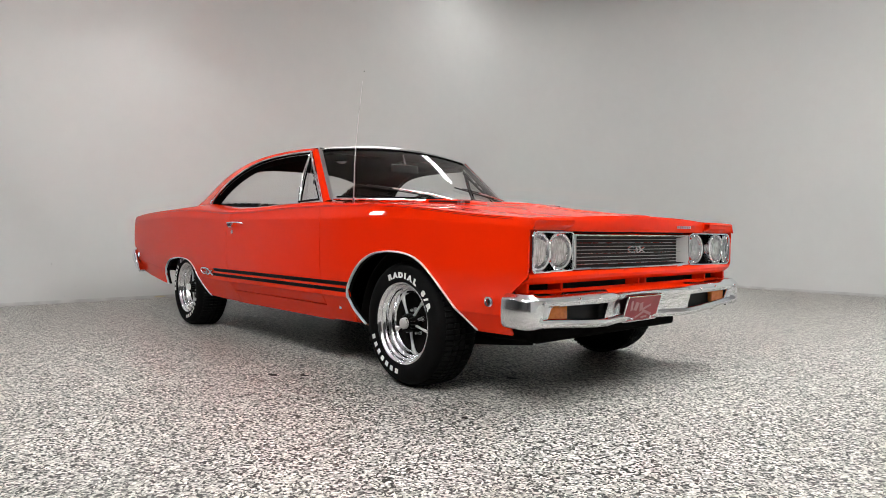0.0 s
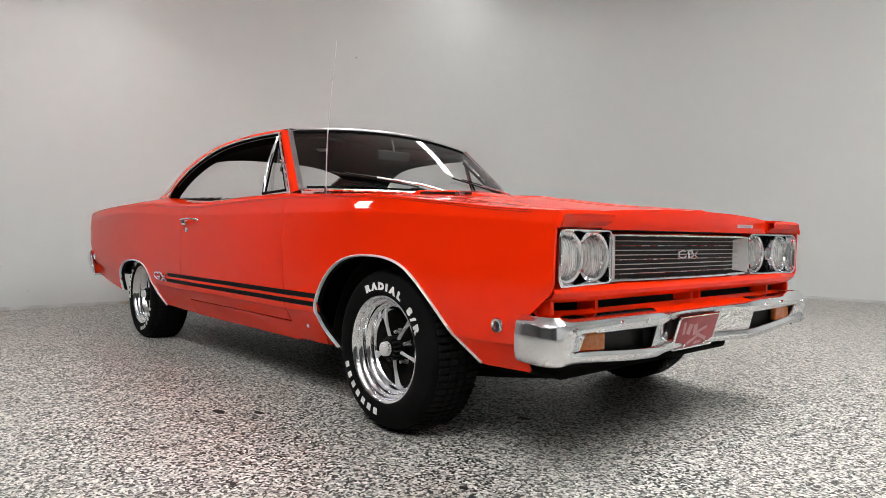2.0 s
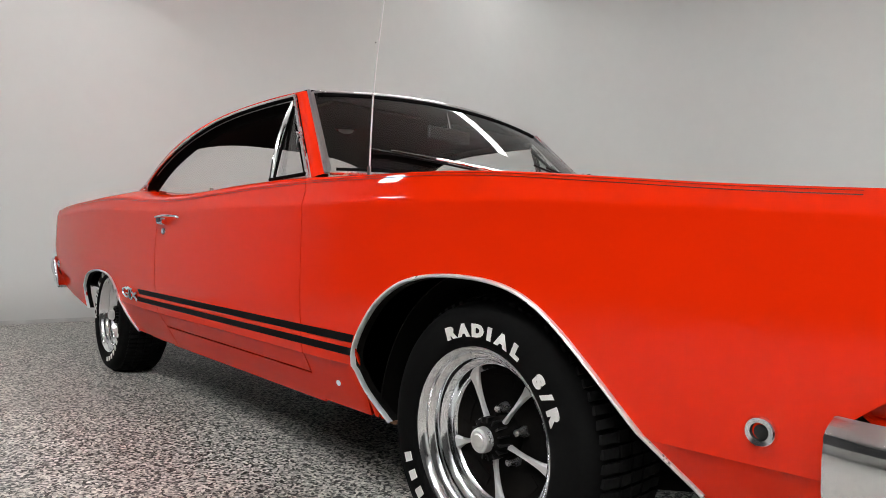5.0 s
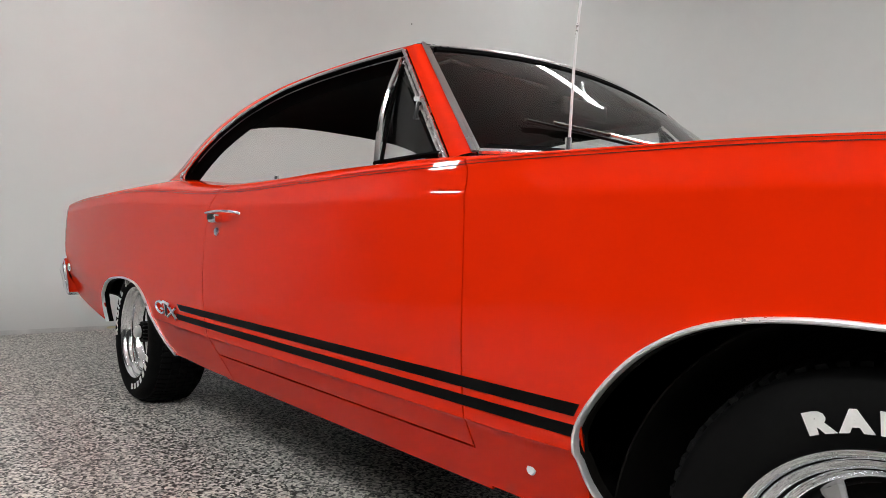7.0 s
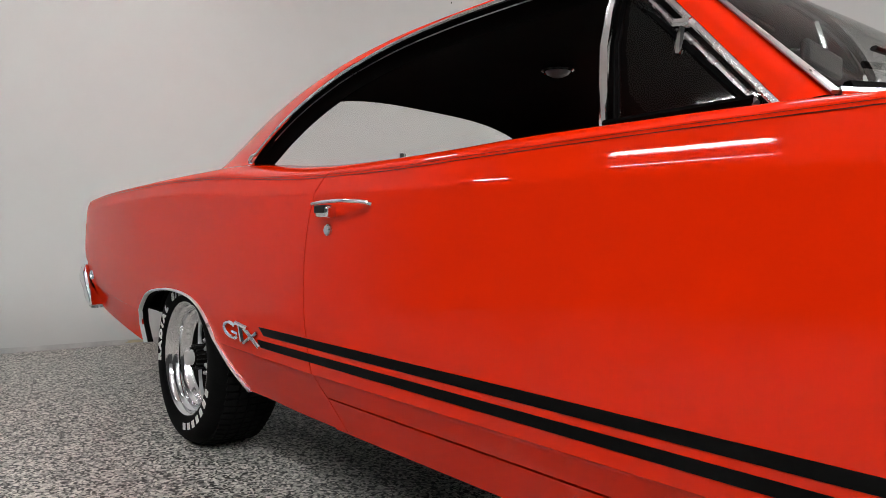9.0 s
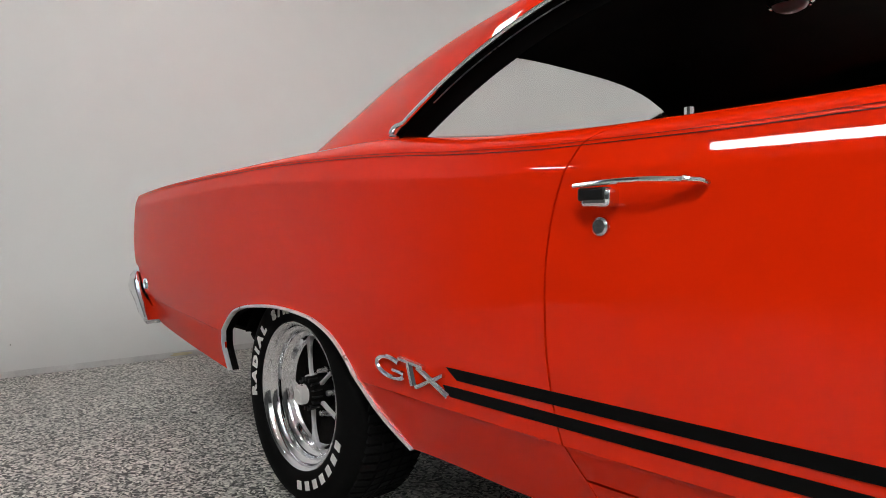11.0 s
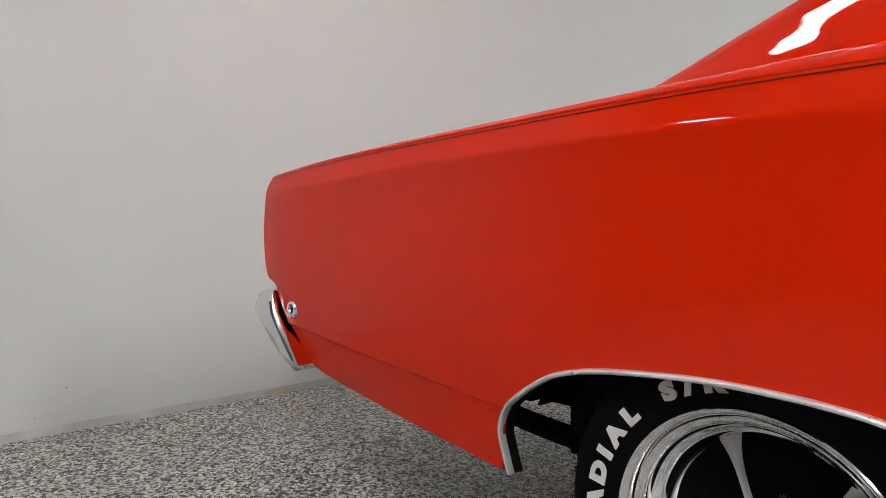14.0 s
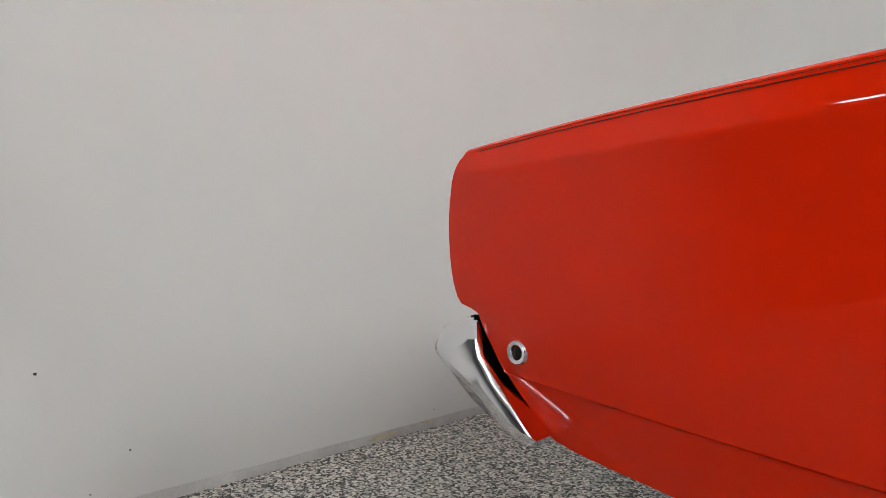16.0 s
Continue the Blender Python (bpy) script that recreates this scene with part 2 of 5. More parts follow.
def grid(fn, nu, nv, wrap_u=False, skip=None):
    verts = [fn(i / (nu if wrap_u else nu - 1), j / (nv - 1)) for i in range(nu) for j in range(nv)]
    faces = []
    for i in range(nu if wrap_u else nu - 1):
        for j in range(nv - 1):
            if skip and skip(i, j):
                continue
            k = (i + 1) % nu
            faces.append((i * nv + j, k * nv + j, k * nv + j + 1, i * nv + j + 1))
    return bm_from(verts, faces)


def box(x0, x1, y0, y1, z0, z1):
    bm = bmesh.new()
    m = Matrix.Translation(((x0 + x1) / 2, (y0 + y1) / 2, (z0 + z1) / 2)) @ Matrix.Diagonal((abs(x1 - x0), abs(y1 - y0), abs(z1 - z0), 1))
    bmesh.ops.create_cube(bm, size=1, matrix=m)
    return bm


def merge(*bms):
    out = bmesh.new()
    for b in bms:
        me = bpy.data.meshes.new("tmp")
        b.to_mesh(me)
        b.free()
        out.from_mesh(me)
        bpy.data.meshes.remove(me)
    return out


def spin(profile, centre, side=-1, n=48, a0=0.0, a1=2 * math.pi):
    """Turns a profile of (radius, outward) round the y axis through centre."""
    full = abs(a1 - a0) > 6.28
    m = len(profile)
    verts = []
    for i in range(n if full else n + 1):
        a = a0 + (a1 - a0) * i / n
        for r, o in profile:
            verts.append((centre[0] + r * math.cos(a), centre[1] + side * o, centre[2] + r * math.sin(a)))
    faces = []
    for i in range(n):
        k = (i + 1) % n if full else i + 1
        for j in range(m - 1):
            faces.append((i * m + j, k * m + j, k * m + j + 1, i * m + j + 1))
    return bm_from(verts, faces)


def tube(points, r, n=8, flat=1.0, up=(0, 0, 1)):
    """A rod along points; flat squeezes it across up."""
    pts = [Vector(p) for p in points]
    verts, faces = [], []
    for i, p in enumerate(pts):
        t = (pts[min(i + 1, len(pts) - 1)] - pts[max(i - 1, 0)]).normalized()
        a = t.cross(Vector(up))
        a = a.normalized() if a.length > 1e-4 else Vector((1, 0, 0))
        b = t.cross(a)
        for k in range(n):
            w = 2 * math.pi * k / n
            verts.append(p + a * (r * math.cos(w)) + b * (r * flat * math.sin(w)))
    for i in range(len(pts) - 1):
        for k in range(n):
            faces.append((i * n + k, i * n + (k + 1) % n, (i + 1) * n + (k + 1) % n, (i + 1) * n + k))
    faces.append(tuple(range(n)))
    faces.append(tuple(range((len(pts) - 1) * n, len(pts) * n)))
    return bm_from(verts, faces)


def ribbon(rows):
    """A sheet through rows of equally many points."""
    m = len(rows[0])
    verts = [p for row in rows for p in row]
    faces = [(i * m + j, (i + 1) * m + j, (i + 1) * m + j + 1, i * m + j + 1) for i in range(len(rows) - 1) for j in range(m - 1)]
    return bm_from(verts, faces)


def smooth_path(pts, n):
    """n points on a Catmull-Rom curve through pts."""
    p = [Vector(q) for q in pts]
    p = [p[0] * 2 - p[1]] + p + [p[-1] * 2 - p[-2]]
    out = []
    for k in range(n):
        s = (len(p) - 3) * k / (n - 1)
        i = min(int(s), len(p) - 4)
        t = s - i
        a, b, c, d = p[i:i + 4]
        out.append(0.5 * (2 * b + (c - a) * t + (2 * a - 5 * b + 4 * c - d) * t * t + (3 * b - a - 3 * c + d) * t ** 3))
    return out


def empty(name, parent=None, loc=(0, 0, 0)):
    ob = new(name)
    ob.location = loc
    ob.empty_display_size = 0.2
    if parent is not None:
        ob.parent = parent
    return ob


# ---------- the studio ----------
REAR, FAR, NEAR, FRONT, HIGH, CORNER = -5.38, 6.9, -12.0, 9.0, 4.9, 2.2



def wall_path():
    """Plan of the rear and far wall with the coved corner between them."""
    pts = [(REAR, NEAR), (REAR, -7.0), (REAR, -2.0), (REAR, 0.0), (REAR, FAR - CORNER)]
    for k in range(1, 12):
        a = math.pi / 2 * k / 12
        pts.append((REAR + CORNER * (1 - math.cos(a)), FAR - CORNER + CORNER * math.sin(a)))
    pts += [(REAR + CORNER, FAR), (0.0, FAR), (FRONT, FAR)]
    return pts


plan = wall_path()
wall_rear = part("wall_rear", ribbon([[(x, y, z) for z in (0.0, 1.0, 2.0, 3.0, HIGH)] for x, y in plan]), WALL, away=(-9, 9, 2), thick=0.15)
tagged(wall_rear, "smooth light grey studio wall with a curved corner, light falloff painted at its near end", "wall", kind="structure")
# Unseen wall, toned dark and set far off to dim the paint's reflections.
wall_near = part("wall_near", box(REAR, FRONT, NEAR - 0.15, NEAR, 0, HIGH), DARKWALL, smooth=False)
tagged(wall_near, "unseen dark grey wall closing the studio, toned to dim the car's reflections", "wall", kind="structure")
# Unseen wall, kept pale as a reflector that brightens the car's front.
wall_front = part("wall_front", box(FRONT, FRONT + 0.15, NEAR - 0.15, FAR + 0.15, 0, HIGH), WALL, smooth=False)
tagged(wall_front, "unseen grey wall ahead of the car, kept pale to brighten its front", "wall", kind="structure")
floor = part("floor", box(REAR - 0.15, FRONT + 0.15, NEAR - 0.15, FAR + 0.15, -0.1, 0.0), FLOOR, smooth=False)
tagged(floor, "glossy epoxy floor with black, grey and white flakes", "floor", kind="structure")
ceiling = part("ceiling", box(REAR - 0.15, FRONT + 0.15, NEAR - 0.15, FAR + 0.15, HIGH, HIGH + 0.1), CEILING, smooth=False)
tagged(ceiling, "white painted studio ceiling", "ceiling", kind="structure")
base = part("baseboard", ribbon([[(x + (0.004 if x < REAR + 0.2 else 0.0), y - (0.004 if y > FAR - 0.2 else 0.0), z) for z in (0.0, 0.028, 0.034)]
                                 for x, y in plan]), COVE, away=(-9, 9, 2), thick=0.003)
tagged(base, "scuffed darker grey coating along the wall's foot", "baseboard", kind="structure")


def patch(name, centre, w, h, axis, mat, label, category, seed, n=18, rise=0.004):
    """A small flat mark with a ragged outline, on the floor (z) or on the rear wall (x)."""
    rnd = random.Random(seed)
    pts = []
    for k in range(n):
        a = 2 * math.pi * k / n
        r = rnd.uniform(0.6, 1.0)
        u, v = w / 2 * r * math.cos(a), h / 2 * r * math.sin(a)
        pts.append((centre[0] + u, centre[1] + v, centre[2] + rise) if axis == "z" else (centre[0] + rise, centre[1] + u, centre[2] + v))
    bm = bm_from(pts, [tuple(range(n))])
    return tagged(part(name, bm, mat, away=(centre[0], centre[1], -9) if axis == "z" else (-99, centre[1], centre[2]), smooth=False), label, category)


patch("adhesive_mark", (REAR + 0.004, -0.37, 0.018), 0.17, 0.026, "x", SCUFF, "yellowed adhesive scuff at the wall's foot", "stain", 1)
patch("adhesive_mark", (REAR + 0.004, -0.15, 0.03), 0.10, 0.012, "x", SCUFF, "small yellowed scuff at the wall's foot", "stain", 2)
for k, (y, z, d) in enumerate([(-1.475, 0.424, 0.011), (-1.25, 0.172, 0.007), (-0.116, 0.069, 0.007), (-1.356, 0.073, 0.006), (2.49, 3.12, 0.022)]):
    patch("wall_spot", (REAR, y, z), d, d, "x", SPOT, "small dark speck on the grey wall", "stain", 10 + k, 10, 0.003)
for k, (x, y, w, h) in enumerate([(-0.655, -1.281, 0.09, 0.05), (-0.53, -1.157, 0.08, 0.045), (-0.71, -1.35, 0.03, 0.02), (-0.47, -1.21, 0.035, 0.02), (-3.845, -0.602, 0.05, 0.03),
                                  (-3.83, -0.526, 0.07, 0.025), (-3.92, -0.68, 0.03, 0.02), (0.22, -0.34, 0.08, 0.05), (0.62, -1.05, 0.05, 0.03), (-4.065, -0.784, 0.05, 0.03), (0.30, -1.45, 0.03, 0.02)]):
    patch("floor_spot", (x, y, 0.0), w, h, "z", SPOT, "dark oil speck on the flake floor", "stain", 20 + k, 12, 0.003)

# linear ceiling fixtures, running along the car, most of them unseen fill lights
for x, y, long, wide, share, drop in LAMPS:
    fixture = empty("ceiling_light", loc=(x, y, HIGH - drop))
    part("housing", box(-long / 2 - 0.03, long / 2 + 0.03, -wide - 0.025, wide + 0.025, -0.05, 0.0), CEILING, fixture, bevel=0.006)
    part("diffuser", box(-long / 2, long / 2, -wide, wide, -0.075, -0.052), tube_light(share), fixture, "glowing white diffuser", bevel=0.01)
    # Lowered so their reflections land on the body's highlights; the rods are assumed.
    if drop:
        for k in (-0.4, 0.4):
            part("hanger", tube([(k * long, 0, -0.004), (k * long, 0, drop)], 0.005, 6, up=(1, 0, 0)), STEEL, fixture, "thin steel hanger rod, assumed")
    tagged(fixture, "unseen white studio light, hung low to place its reflections" if drop else "long white linear ceiling light out of view, tuned to balance the light", "ceiling light", "ceiling lights of the studio")

# ---------- the car ----------
car = empty("car")
tagged(car, "red two-door hardtop muscle car with black side stripes and chrome bumpers", "car")

WMAX = spline((-4.37, 0.932), (-4.2, 0.950), (-3.6, 0.968), (-2.9, 0.974), (-2.2, 0.972), (-1.3, 0.965), (-0.6, 0.96), (-0.2, 0.952),
              (0.2, 0.936), (0.5, 0.912), (0.7, 0.892), (0.82, 0.879))
Z_LOW = spline((-4.36, 0.518), (-4.14, 0.502), (-3.83, 0.476), (-3.57, 0.457), (-3.34, 0.440), (-2.6, 0.420), (-2.0, 0.414), (-1.3, 0.416), (-0.65, 0.416), (-0.3, 0.420), (0.5, 0.42), (0.82, 0.42))
Z_SHOULDER = spline((-4.36, 0.866), (-4.2, 0.871), (-3.65, 0.888), (-3.2, 0.897), (-2.9, 0.893), (-2.4, 0.872), (-1.8, 0.857), (-1.0, 0.853),
                    (-0.5, 0.848), (0.0, 0.842), (0.4, 0.82), (0.82, 0.79))
Z_PIN = spline((-4.36, 0.916), (-4.3, 0.921), (-4.0, 0.938), (-3.7, 0.946), (-3.4, 0.951), (-3.0, 0.955), (-2.7, 0.950), (-2.45, 0.939), (-2.25, 0.925), (-2.0, 0.915),
               (-1.75, 0.914), (-1.4, 0.922), (-1.0, 0.929), (-0.75, 0.930), (-0.4, 0.924), (-0.2, 0.919), (0.0, 0.908), (0.3, 0.879),
               (0.55, 0.853), (0.82, 0.832))
W_IN = spline((-4.36, 0.68), (-3.6, 0.70), (-3.3, 0.725), (-2.9, 0.785), (-2.65, 0.825), (-2.4, 0.815), (-2.0, 0.805), (-1.3, 0.80), (-0.95, 0.80), (-0.75, 0.755),
              (-0.6, 0.71), (0.0, 0.67), (0.5, 0.63), (0.82, 0.61))
Z_IN = spline((-4.36, 0.930), (-4.3, 0.938), (-3.6, 0.978), (-3.3, 0.986), (-2.9, 0.996), (-2.65, 0.998), (-2.5, 0.989), (-2.2, 0.965), (-1.9, 0.955),
              (-1.6, 0.958), (-1.3, 0.965), (-0.95, 0.963), (-0.6, 0.948), (0.0, 0.918), (0.5, 0.865), (0.82, 0.838))


TUCK = spline((-4.4, 0.32), (-4.0, 0.28), (-3.4, 0.20), (-2.7, 0.26), (-2.3, 0.48), (0.82, 0.48))
BARREL = spline((-4.4, 0.020), (-3.6, 0.019), (-2.6, 0.015), (-2.0, 0.012), (-0.6, 0.014), (0.82, 0.016))
EASE = spline((-4.37, 0.05), (-4.3, 0.025), (-4.15, 0.008), (-3.9, 0.007), (0.82, 0.006))
CREASE = spline((-4.36, 0.0), (-4.2, 0.004), (-3.8, 0.008), (-3.1, 0.009), (-2.6, 0.006), (-2.1, 0.002), (-1.0, 0.001), (-0.5, 0.003), (0.2, 0.005), (0.8, 0.003))


def side_w(x, z):
    """Half width of the body side at a place along the car and a height."""
    w, zl, zs = WMAX(x), Z_LOW(x), Z_SHOULDER(x)
    if z < zl:
        return w - BARREL(x) - 0.0035 * min(1.0, (zl - z) / 0.004) - (zl - z) * TUCK(x)
    bulge = CREASE(x)
    if z > zs:
        d = z - zs
        return w - 0.005 - 0.45 * (math.sqrt(d * d + EASE(x) ** 2) - EASE(x)) + 1.2 * d * d + bulge
    s = (z - zl) / (zs - zl)
    return w - (0.005 if s > 0.5 else BARREL(x)) * (2 * s - 1) ** 2 + bulge * math.exp(-(zs - z) / 0.05)


def side_point(x, z, side=-1, out=0.0):
    return (x, side * (side_w(x, z) + out), z)


def shelf(x, v):
    """From the side's upper edge inwards over the top of the fender, the sill or the quarter."""
    zp = Z_PIN(x)
    y0, y2, z2 = side_w(x, zp), W_IN(x), Z_IN(x)
    y1, z1 = y0 - 0.022, zp + (z2 - zp) * 0.72
    return ((1 - v) ** 2 * y0 + 2 * v * (1 - v) * y1 + v * v * y2, (1 - v) ** 2 * zp + 2 * v * (1 - v) * z1 + v * v * z2)


FRONT_ARCH = [(-0.372, 0.272), (-0.424, 0.345), (-0.437, 0.40), (-0.437, 0.455), (-0.398, 0.52), (-0.335, 0.588), (-0.26, 0.637), (-0.18, 0.664), (-0.09, 0.675),
              (0.0, 0.675), (0.07, 0.668), (0.135, 0.651), (0.19, 0.623), (0.24, 0.586), (0.285, 0.545), (0.33, 0.50), (0.375, 0.452), (0.43, 0.395), (0.49, 0.335)]
REAR_ARCH = [(-3.378, 0.312), (-3.384, 0.355), (-3.386, 0.395), (-3.366, 0.437), (-3.328, 0.470), (-3.288, 0.497), (-3.25, 0.518), (-3.206, 0.532), (-3.15, 0.543), (-3.065, 0.552), (-2.98, 0.557), (-2.907, 0.556),
             (-2.84, 0.552), (-2.77, 0.542), (-2.70, 0.518), (-2.65, 0.485), (-2.61, 0.445), (-2.57, 0.390), (-2.53, 0.340), (-2.46, 0.275)]
F_ARCH_Z = spline(*[(x, z) for x, z in FRONT_ARCH[3:]])
F_FOOT_X = spline(*[(z, x) for x, z in FRONT_ARCH[:3]])
R_FOOT_X = spline(*[(z, x) for x, z in REAR_ARCH[:3]])
R_ARCH_Z = spline(*[(x, z) for x, z in REAR_ARCH[2:]])
DOOR_FRONT = spline((0.25, -0.708), (0.5, -0.710), (0.64, -0.711), (0.763, -0.714), (0.854, -0.719), (0.903, -0.730), (0.931, -0.748), (0.945, -0.765), (0.97, -0.79))
DOOR_REAR = spline((0.25, -1.925), (0.339, -1.959), (0.405, -1.988), (0.476, -2.006), (0.588, -2.019), (0.682, -2.021), (0.776, -2.011), (0.849, -1.990),
                   (0.89, -1.972), (0.908, -1.960), (0.927, -1.925), (0.96, -1.882))
NOSE = spline((0.30, 0.66), (0.337, 0.683), (0.40, 0.68), (0.48, 0.688), (0.546, 0.752), (0.59, 0.80), (0.62, 0.808), (0.72, 0.809), (0.79, 0.812), (0.84, 0.812))
TAIL = spline((0.30, -4.05), (0.395, -4.125), (0.409, -4.140), (0.455, -4.175), (0.501, -4.207), (0.555, -4.236), (0.59, -4.256), (0.613, -4.266), (0.620, -4.285), (0.627, -4.315), (0.657, -4.335), (0.723, -4.347),
              (0.778, -4.350), (0.854, -4.342), (0.88, -4.334), (0.901, -4.322), (0.916, -4.305), (0.95, -4.290))
TAIL_BOTTOM = spline((-4.14, 0.400), (-4.10, 0.388), (-3.95, 0.368), (-3.6, 0.332), (-3.38, 0.311))
BODY_MID = (-1.8, 0.0, 0.6)


def panel(x_near, x_far, low, cols, side, reach=(0.15, 0.3), shelf_rows=9, extra=()):
    """A body side panel between two edges x(z), from the height low(x) up, over the shelf. reach: the share over which each edge's shape fades."""
    out = []
    n0, f0 = x_near(0.7), x_far(0.7)

    def at(u, z):
        a, b = max(0.0, 1 - u / reach[0]), max(0.0, 1 - (1 - u) / reach[1])
        a, b = a * a * (3 - 2 * a), b * b * (3 - 2 * b)
        return n0 * (1 - u) + f0 * u + a * (x_near(z) - n0) + b * (x_far(z) - f0)
    for u in cols:
        x0 = at(u, 0.4)
        for _ in range(6):
            z0 = low(x0)
            x0 = at(u, z0)
        col = []
        xm = n0 * (1 - u) + f0 * u
        zl, zs, zp = Z_LOW(xm), Z_SHOULDER(xm), Z_PIN(xm)
        for _ in range(3):
            zl, zs = Z_LOW(at(u, zl)), Z_SHOULDER(at(u, zs))
        marks = [z0]
        a = max(z0, zl)
        if z0 < zl - 0.004:
            k = 8
            marks += [z0 + (zl - 0.004 - z0) * j / (k - 1) for j in range(1, k)] + [zl]
        else:
            k = 8
            marks += [z0 + 0.0001 * j for j in range(1, k + 1)]
        marks += [a + (zs - a) * j / 16 for j in range(1, 15)] + [zs - (zs - a) / 8 * k for k in (0.75, 0.5, 0.3, 0.15, 0.0)]
        marks += [zs + (zp - zs) * j / 8 for j in range(1, 9)]
        for z in sorted(marks + list(extra)):
            x = at(u, z)
            col.append((x, side * side_w(x, z), z))
        for j in range(1, shelf_rows + 1):
            v = j / shelf_rows
            zz = zp + (Z_IN(xm) - zp) * v
            x = at(u, zz)
            y, z = shelf(x, v)
            col.append((x, side * y, z))
        out.append(col)
    return ribbon(out)


def cluster(a, b, marks, n):
    """n even steps from 0 to 1 and extra ones packed round the given places of the range a to b."""
    us = [i / (n - 1) for i in range(n)]
    for m, w, k in marks:
        us += [min(1, max(0, (m + w * (j / (k - 1) * 2 - 1) - a) / (b - a))) for j in range(k)]
    return sorted(set(round(u, 5) for u in us))


def fender_low(x):
    if -0.437 <= x <= 0.489:
        return max(F_ARCH_Z(x), 0.272)
    return 0.272 if x < 0 else 0.332


def quarter_low(x):
    if x > -2.46:
        return 0.268 + 0.010 * max(0.0, min(1.0, (-2.2 - x) / 0.26))
    if x > -3.386:
        return R_ARCH_Z(x)
    return TAIL_BOTTOM(x)


def sills(x):
    return 0.357


CAR_PARTS = {}
for side in (-1, 1):
    fender = part("front_fender", panel(DOOR_FRONT, NOSE, fender_low, cluster(-0.728, 0.809, [(-0.431, 0.010, 15), (0.47, 0.04, 9), (-0.37, 0.06, 16)], 60), side, (0.15, 0.17)),
                  RED, car, "glossy red front fender with a stainless wheel lip", thick=0.010, away=BODY_MID, sharp=28)
    door = part("door", panel(lambda z: DOOR_FRONT(z) - 0.0042, lambda z: DOOR_REAR(z) + 0.0042, sills, cluster(-0.7, -2.0, [], 40), side, (0.3, 0.3)),
                RED, car, "closed red door with its window lowered", thick=0.010, away=BODY_MID, sharp=28)
    quarter = part("quarter_panel", panel(DOOR_REAR, TAIL, quarter_low, cluster(-2.044, -4.349, [(-3.382, 0.008, 13), (-3.33, 0.05, 14), (-2.46, 0.03, 7)], 70), side, (0.15, 0.36), extra=(0.606, 0.613, 0.620, 0.627, 0.634)),
                   RED, car, "glossy red rear quarter panel", thick=0.010, away=BODY_MID, sharp=28)
    rocker = part("rocker_panel", ribbon([[side_point(x, sills(x) - 0.006 - (sills(x) - 0.268) * j / 8, side, -0.002) for j in range(9)]
                                         for x in [-0.70 - 1.29 * i / 30 for i in range(31)]]), RED, car, "red rocker panel under the door", thick=0.012, away=BODY_MID)
    for foot_x, edge, z0, z1, owner in ((F_FOOT_X, -0.4375, 0.274, 0.398, fender), (R_FOOT_X, -3.3865, 0.312, 0.393, quarter)):
        rows = [[side_point(edge + (foot_x(z) - edge) * j / 4, z, side) for j in range(5)] for z in [z0 + (z1 - z0) * i / 10 for i in range(11)]]
        part("panel_foot", ribbon(rows), RED, owner, "red foot of the panel at the wheel opening", thick=0.010, away=BODY_MID)
    # Red strips added behind the seams to lift them from black.
    for edge in (DOOR_FRONT, DOOR_REAR):
        zs = [0.36 + 0.57 * k / 24 for k in range(25)]
        part("seam_backing", ribbon([[side_point(edge(z) + dx, z, side, -0.0135) for dx in (-0.03, 0.0, 0.03)] for z in zs]), RED, car, "red backing strip that lightens the door seam", thick=0.004, away=BODY_MID)
    CAR_PARTS[side] = dict(fender=fender, door=door, quarter=quarter, rocker=rocker)

    # stainless wheel lips and the folded flange inside them
    for arch, owner in ((FRONT_ARCH, fender), (REAR_ARCH, quarter)):
        path = smooth_path([(x, 0, z) for x, z in arch], 70)
        centre = Vector((0.02 if arch is FRONT_ARCH else -2.98, 0, 0.3))
        rows = []
        for i, p in enumerate(path):
            t = path[min(i + 1, 69)] - path[max(i - 1, 0)]
            nrm = Vector((-t.z, 0, t.x)).normalized()
            if (p - centre).dot(nrm) < 0:
                nrm = -nrm
            w = side_w(p.x, p.z)
            row = []
            for o, h in ((-0.002, -0.020), (-0.003, 0.004), (-0.001, 0.008), (0.002, 0.009), (0.005, 0.007), (0.0065, -0.003)):
                q = p + nrm * o
                row.append((q.x, side * (w + h), q.z))
            rows.append(row)
        part("wheel_lip_trim", ribbon(rows), LIP, owner, "thin polished stainless wheel lip", away=(centre.x, 0, 0.3))
        part("inner_flange", ribbon([[(p.x, side * (side_w(p.x, p.z) - 0.006 - 0.022 * j), p.z - 0.0) for j in range(2)] for p in path]), DARK, owner, "dark folded flange", thick=0.004)

    # side stripes and thin pin lines along the upper edge
    for z0, z1 in ((0.480, 0.502), (0.444, 0.465)):
        xs = [-0.442 - (1.825 * i / 60) for i in range(61)]
        rows = []
        for i, x in enumerate(xs):
            rows.append([side_point(x + (0.03 * (1 - j / 3) if i == 60 and z0 > 0.47 else 0) - (0.012 * (j / 3) if i == 60 and z0 < 0.47 else 0)
                                    + (0.012 * j / 3 if i == 0 else 0), z0 + (z1 - z0) * j / 3, side, 0.0022) for j in range(4)])
        part("side_stripe", ribbon(rows), STRIPE, car, "black film stripe along the lower body side", away=BODY_MID, thick=0.001)
    for dz, wide in ((0.0, 0.0009), (-0.0065, 0.0016)):
        xs = [0.72 - 4.98 * i / 150 for i in range(151)]
        part("pinstripe", ribbon([[side_point(x, Z_PIN(x) - 0.004 + dz + h, side, 0.0012) for h in (0.0, wide)] for x in xs]), PINLINE, car,
             "thin dark line under the body's upper edge", away=BODY_MID)


